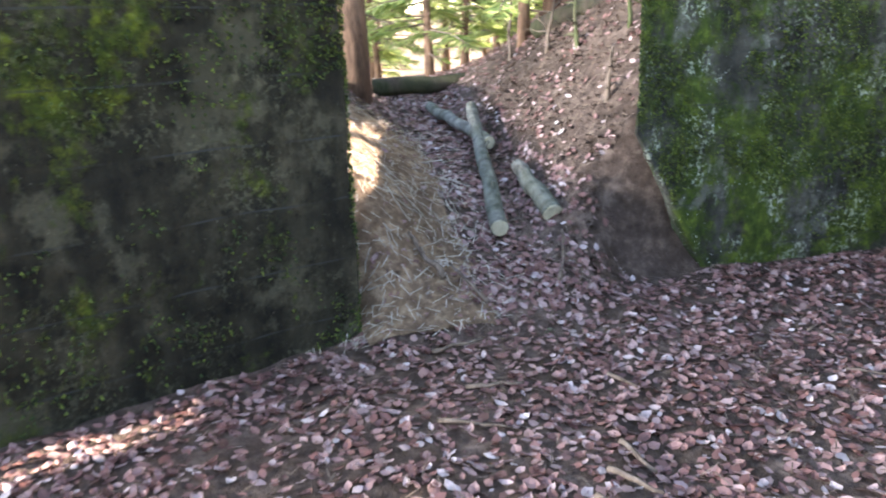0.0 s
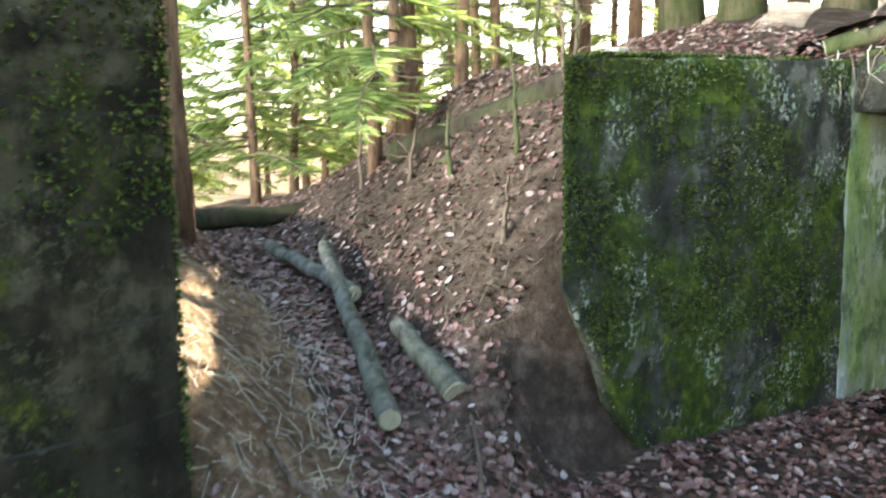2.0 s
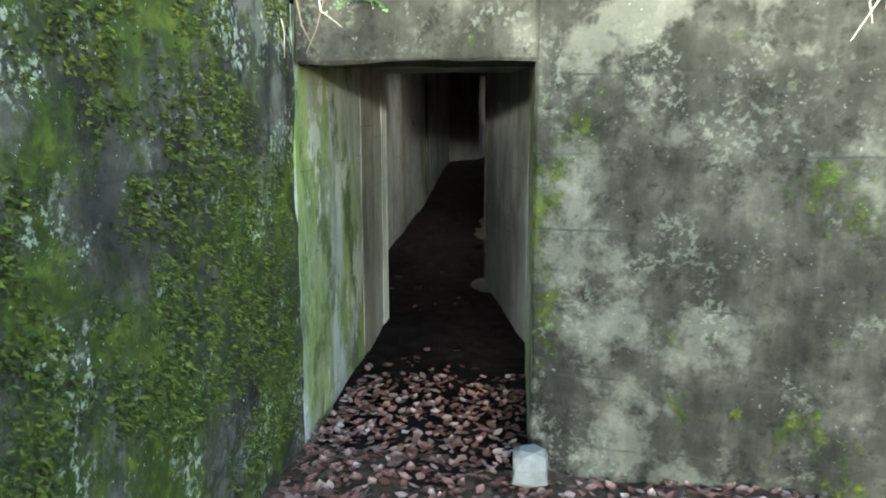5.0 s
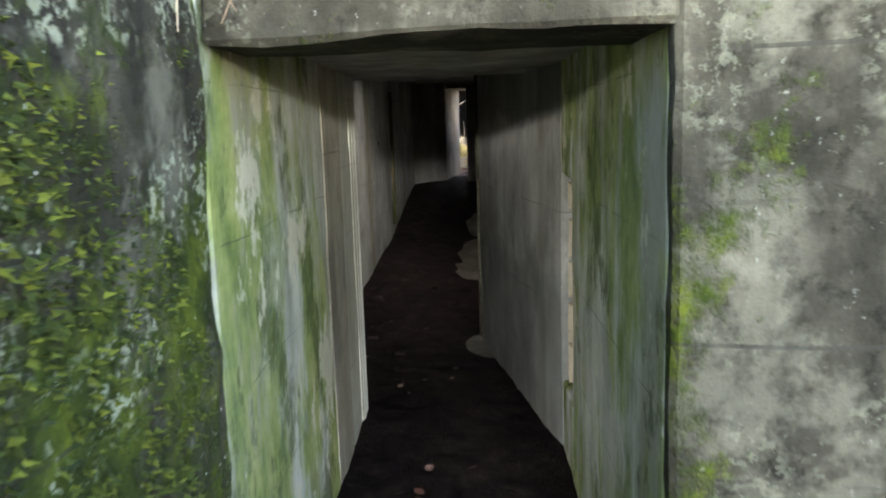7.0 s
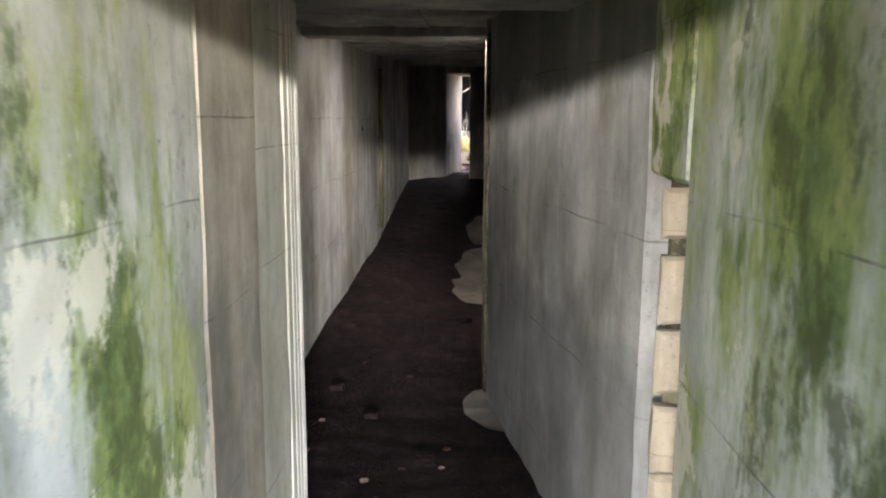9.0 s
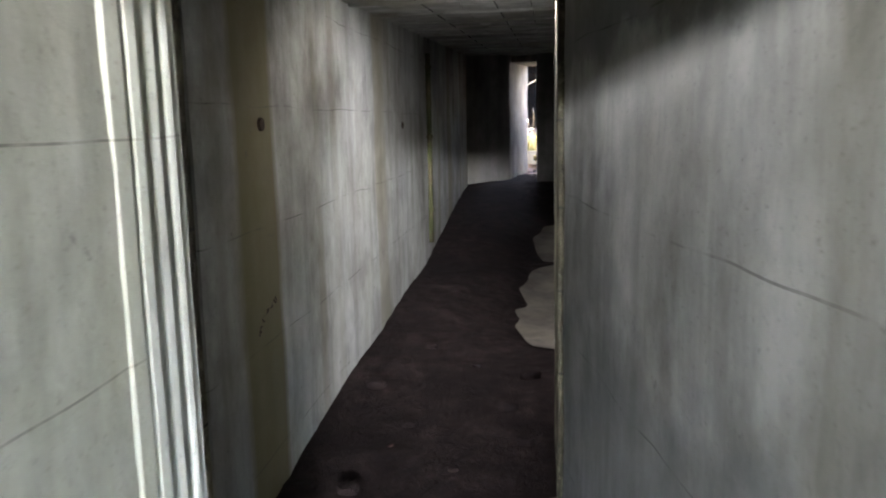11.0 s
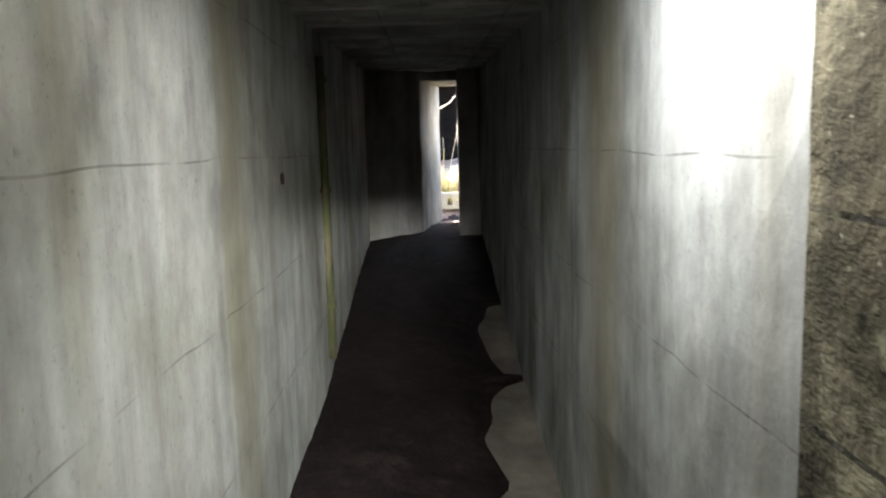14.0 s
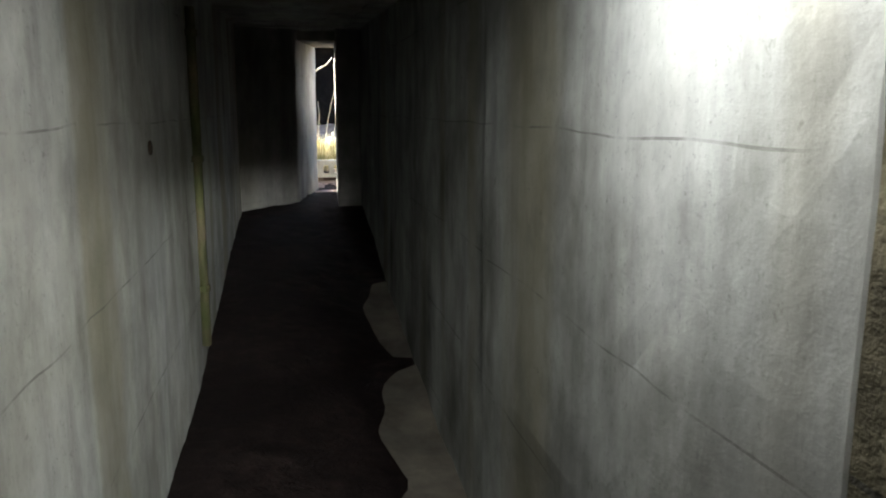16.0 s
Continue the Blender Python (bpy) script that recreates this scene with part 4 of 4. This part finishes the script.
# ---- pale worn floor patches beside the wall ----
def patch(name, x0, x1, y0, y1, label, seedling):
    verts, faces = [], []
    ny = 30
    for j in range(ny + 1):
        y = y0 + (y1 - y0) * j / ny
        e = math.sin(math.pi * j / ny) ** 0.3
        edge = x1 - (x1 - x0) * e * (0.75 + 0.5 * noise.noise((y * 2.5, seedling, 0)))
        for i in range(5):
            x = edge + (x1 - edge) * i / 4
            verts.append((x, y, floor_height(x, y) + 0.014))
    for j in range(ny):
        for i in range(4):
            a = j * 5 + i
            faces.append((a, a + 1, a + 6, a + 5))
    return tagged(mesh_object(name, verts, faces, WORN, True), label, "floor", kind="structure")


patch("floor_patch_1", -3.22, -2.84, 10.0, 12.6, "bare pale concrete floor along the wall", 1)
patch("floor_patch_2", -3.05, -2.72, 7.7, 8.35, "bare pale concrete floor along the wall", 5)
patch("floor_patch_3", -3.12, -2.84, 12.7, 14.0, "bare pale concrete floor along the wall", 9)

# ---- fittings in the corridor ----
# raised tube stands in for a recessed brown-green band; its collars are invented
conduit = new("wall_conduit")
conduit.location = (LX, 12.37, 0.0)
v, f = tube([(0.022, 0, 0.3), (0.024, 0, 1.0), (0.022, 0.003, 1.6), (0.022, 0, 1.97)], [0.024, 0.022, 0.024, 0.022], 8)
child(mesh_object("pipe", v, f, MOSSBARK, True), conduit)
for z in (0.6, 1.25, 1.85):
    v, f = tube([(0.02, 0, z - 0.015), (0.02, 0, z + 0.015)], [0.034, 0.034], 8)
    child(mesh_object("clamp", v, f, MOSSBARK), conduit)
tagged(conduit, "tube standing in for a recessed brown-green band on the wall", "conduit")
for k, (y, z) in enumerate([(8.29, 1.38), (11.17, 1.36)]):
    b = new("wall_stub")
    b.location = (LX, y, z)
    v, f = tube([(-0.02, 0, 0), (0.012, 0, 0)], [0.03, 0.024], 9)
    child(mesh_object("stub", v, f, RUST), b)
    tagged(b, "small rusty iron stub in the concrete wall", "iron stub")


def chip(name, points, label):
    """A broken edge where concrete has spalled along a joint."""
    rr = random.Random(6)
    chunks = []
    for a, b in zip(points, points[1:]):
        for k in range(7):
            p = Vector(a).lerp(Vector(b), k / 7)
            s = rr.uniform(0.01, 0.028)
            q = [p + Vector((rr.uniform(0.001, 0.012), rr.uniform(-s, s), rr.uniform(-s, s) * 0.6)) for _ in range(4)]
            chunks.append((q, [(0, 1, 2), (0, 2, 3), (0, 3, 1), (1, 3, 2)]))
    return tagged(mesh_object(name, *merge(chunks), RUST), label, "spalled edge")


chip("spalled_joint", [(LX, 8.15, 0.60), (LX, 8.22, 0.66), (LX, 8.36, 0.70)], "dark spalled break along the wall's joint")

# ---- far exit ----
block = new("concrete_block")
block.location = (-3.12, 17.75, 0.70)
for x0, x1, z0, z1 in [(-0.3, 0.3, 0.0, 0.05), (-0.3, 0.3, 0.14, 0.2), (-0.3, -0.02, 0.05, 0.14), (0.04, 0.10, 0.05, 0.14), (0.16, 0.3, 0.05, 0.14)]:
    bm = bmesh.new()
    bmesh.ops.create_cube(bm, size=1)
    for w in bm.verts:
        w.co = Vector(((x0 + x1) / 2 + w.co.x * (x1 - x0), w.co.y * 0.18, (z0 + z1) / 2 + w.co.z * (z1 - z0)))
    part("web", bm, BLOCK, block)
tagged(block, "pale hollow concrete block lying outside the exit", "concrete block")


def grass_clump(place, n, h, seedling, label):
    rr = random.Random(seedling)
    verts, faces = [], []
    for k in range(n):
        a = rr.uniform(0, 6.28)
        r0 = rr.uniform(0, 0.2)
        c = Vector(place) + Vector((math.cos(a) * r0, math.sin(a) * r0, 0))
        out = Vector((math.cos(a), math.sin(a), 0)) * rr.uniform(0.1, 0.6) * h
        s = Vector((-math.sin(a), math.cos(a), 0)) * 0.005
        L = h * rr.uniform(0.5, 1.1)
        p1, p2 = c + out * 0.35 + Vector((0, 0, L * 0.7)), c + out + Vector((0, 0, L * rr.uniform(0.5, 1.0)))
        o = len(verts)
        verts += [c - s, c + s, p1 + s, p1 - s, p2]
        faces += [(o, o + 1, o + 2, o + 3), (o + 3, o + 2, o + 4)]
    return tagged(mesh_object("grass_clump", verts, faces, STRAW), label, "grass")


grass_clump((-3.22, 18.1, yard_z(-3.22, 18.1)), 420, 0.5, 1, "pale dry grass clump in the sun")
grass_clump((-2.9, 18.3, yard_z(-2.9, 18.3)), 300, 0.42, 2, "pale dry grass clump in the sun")
grass_clump((-3.5, 18.4, yard_z(-3.5, 18.4)), 260, 0.6, 3, "pale dry grass clump in the sun")
stone((-3.0, 23.2, 2.84), (2.4, 1.9, 0.26), SAND, "ochre overhanging rock ledge beyond the exit", 9, "rock", "rock")
# near-black colour carries the shade under the ledge
stone((-3.0, 23.4, 1.7), (3.0, 0.9, 1.5), make_soil("shade_black_earth", (0.003, 0.002, 0.002), (0.006, 0.0045, 0.004), (0.014, 0.010, 0.009)), "earth face beneath the ledge, its shade put into the colour", 12, "rock", "rock")
rr = random.Random(5)
for k in range(7):
    p = Vector((rr.uniform(-3.45, -2.9), 18.2 + rr.random() * 0.5, 0.8))
    stick(p, p + Vector((rr.uniform(-0.3, 0.3), 0.1, rr.uniform(0.5, 1.0))), 0.006, PALETWIG, "thin bare twig standing in the grass", 200 + k, "twigs at the exit")
stick((-3.42, 17.6, 1.75), (-3.0, 18.0, 2.1), 0.012, PALETWIG, "bare branch leaning across the exit", 230, "twigs at the exit")


# ---- trees ----
def spruce(name, h, r, crown_from, n_branch, seedling, material, label, dead=10, reach=1.7, spray=26):
    base = new(name)
    rr = random.Random(seedling)
    pts = wobble((0, 0, -0.2), (rr.uniform(-0.2, 0.2), rr.uniform(-0.2, 0.2), h), 10, 0.03, seedling)
    v, f = tube(pts, [r * (1.25 if k == 0 else 1 - 0.085 * k) for k in range(11)], 12)
    child(mesh_object("trunk", v, f, material, True), base)
    chunks = []
    for k in range(dead):
        z = rr.uniform(0.3, crown_from + 1.5)
        a = rr.uniform(0, 6.28)
        L = rr.uniform(0.3, 1.1)
        p = Vector((0, 0, z))
        q = p + Vector((math.cos(a) * L, math.sin(a) * L, rr.uniform(-0.25, 0.1)))
        chunks.append(tube(wobble(p, q, 3, 0.03, seedling + k), [0.012, 0.009, 0.006, 0.003], 4, False))
    tagged(child(mesh_object("dead_branches", *merge(chunks), TWIG), base), kind="stuff")
    verts, faces, limbs = [], [], []
    for k in range(n_branch):
        t = (k + rr.random()) / n_branch
        z = crown_from + (h - crown_from) * t
        L = reach * (1 - 0.85 * t) * rr.uniform(0.6, 1.15)
        a = rr.uniform(0, 6.28)
        d = Vector((math.cos(a), math.sin(a), -0.12))
        side = Vector((-math.sin(a), math.cos(a), 0))
        p = Vector((0, 0, z))
        limbs.append(tube([p, p + d * L * 0.5, p + d * L - Vector((0, 0, 0.12 * L))], [0.016, 0.01, 0.004], 4, False))
        for j in range(spray):
            u = 0.15 + 0.85 * (j + rr.random()) / spray
            c = p + d * L * u - Vector((0, 0, 0.12 * L * u * u))
            for sgn in (-1, 1):
                w = L * 0.30 * (1.15 - u) * rr.uniform(0.5, 1.2) + 0.05
                tip = c + side * sgn * w + d * w * 0.6 + Vector((0, 0, rr.uniform(-0.12, 0.02)))
                e = (d * 0.5 + Vector((0, 0, rr.uniform(-0.6, 0.6)))).normalized() * 0.011
                o = len(verts)
                verts += [c - e * 0.5, c + e * 0.5, (c + tip) / 2 + e * 1.4, tip, (c + tip) / 2 - e * 1.4]
                faces.append((o, o + 1, o + 2, o + 3, o + 4))
    tagged(child(mesh_object("limbs", *merge(limbs), TWIG), base), kind="stuff")
    tagged(child(mesh_object("crown", verts, faces, NEEDLE), base), kind="stuff")
    return tagged(base, label, "tree", "forest trees")


def bare_ground(x, y):
    if -18 < x < 7 and -7 < y < 21:
        return heap_z(x, y) if x > -4.3 and y > front_y(x) + 0.1 else ground_or_bank(x, y)
    return far_height(x, y)


young = spruce("spruce_tree", 6.5, 0.06, 0.5, 60, 300, BARK, "young spruce with pale green sunlit needles", 10, 1.5, 46)
old = spruce("spruce_tree", 14.0, 0.13, 3.6, 75, 301, BARK, "tall spruce with a bare brown trunk", 26, 2.3, 34)
slim = spruce("spruce_tree", 11.0, 0.075, 2.6, 60, 302, BARK, "slender spruce with dead lower branches", 30, 1.6, 34)
mossy = spruce("spruce_tree", 15.0, 0.17, 4.5, 70, 303, MOSSBARK, "large forest tree with a mossy green trunk", 8, 2.6, 14)
placed = {young: [(-6.75, 2.75), (-9.5, 2.6), (-11.5, 1.2), (-12.0, 4.5), (-10.2, 5.2), (-14.0, 2.8), (-16.5, 6.0), (-15.5, 0.2), (-13.0, 7.5), (-18.5, 4.0), (-20, 9), (-9.2, 7.8), (-22, 2), (-17, -3), (-12.5, -2.5), (-10.4, 3.4), (-11.0, 6.4), (-8.4, 5.2), (-13.4, 5.4), (-12.6, 2.6), (-15.0, 4.6)],
          # last three are unseen, added to keep the sun off the court
          old: [(-6.15, 0.93), (-8.6, 6.6), (-14.5, 9.5), (-19.0, 7.0), (-12.8, 12.5), (-24.0, 4.0), (-22, 12), (3.5, 9.0), (-4.4, 8.6), (-2.4, 7.2), (-0.8, 9.5)],
          slim: [(-6.75, 3.05), (-7.9, 4.35), (-8.6, 3.9), (-9.4, 5.6), (-11.2, 8.6), (-7.2, 6.2), (-16, 12), (-26, 8), (-4.9, 7.4)],
          mossy: [(-5.6, 5.15), (-5.15, 5.35), (-4.55, 5.9), (-2.0, 8.6), (-8.2, 10.5), (1.2, 7.0), (-6.0, 12.0), (-3.5, 12.5)]}
for tree, spots in placed.items():
    for k, (x, y) in enumerate(spots):
        m = pose(x, y, bare_ground(x, y), rng.uniform(-2.5, 2.5), rng.uniform(-2.5, 2.5), rng.uniform(0, 360))
        if k == 0:
            tree.matrix_world = m
        else:
            copy_thing(tree, m)
post = spruce("young_tree", 5.0, 0.045, 3.4, 16, 310, MOSSBARK, "thin mossy young tree growing on the bunker's roof", 5, 0.9, 12)
post.matrix_world = pose(-2.58, 4.55, heap_z(-2.58, 4.55), 1, 1, 0)
tagged(post, group="roof trees")
copy_thing(post, pose(-2.90, 4.6, heap_z(-2.9, 4.6), -1, 1, 80) @ Matrix.Diagonal((0.62, 0.62, 0.9, 1)))
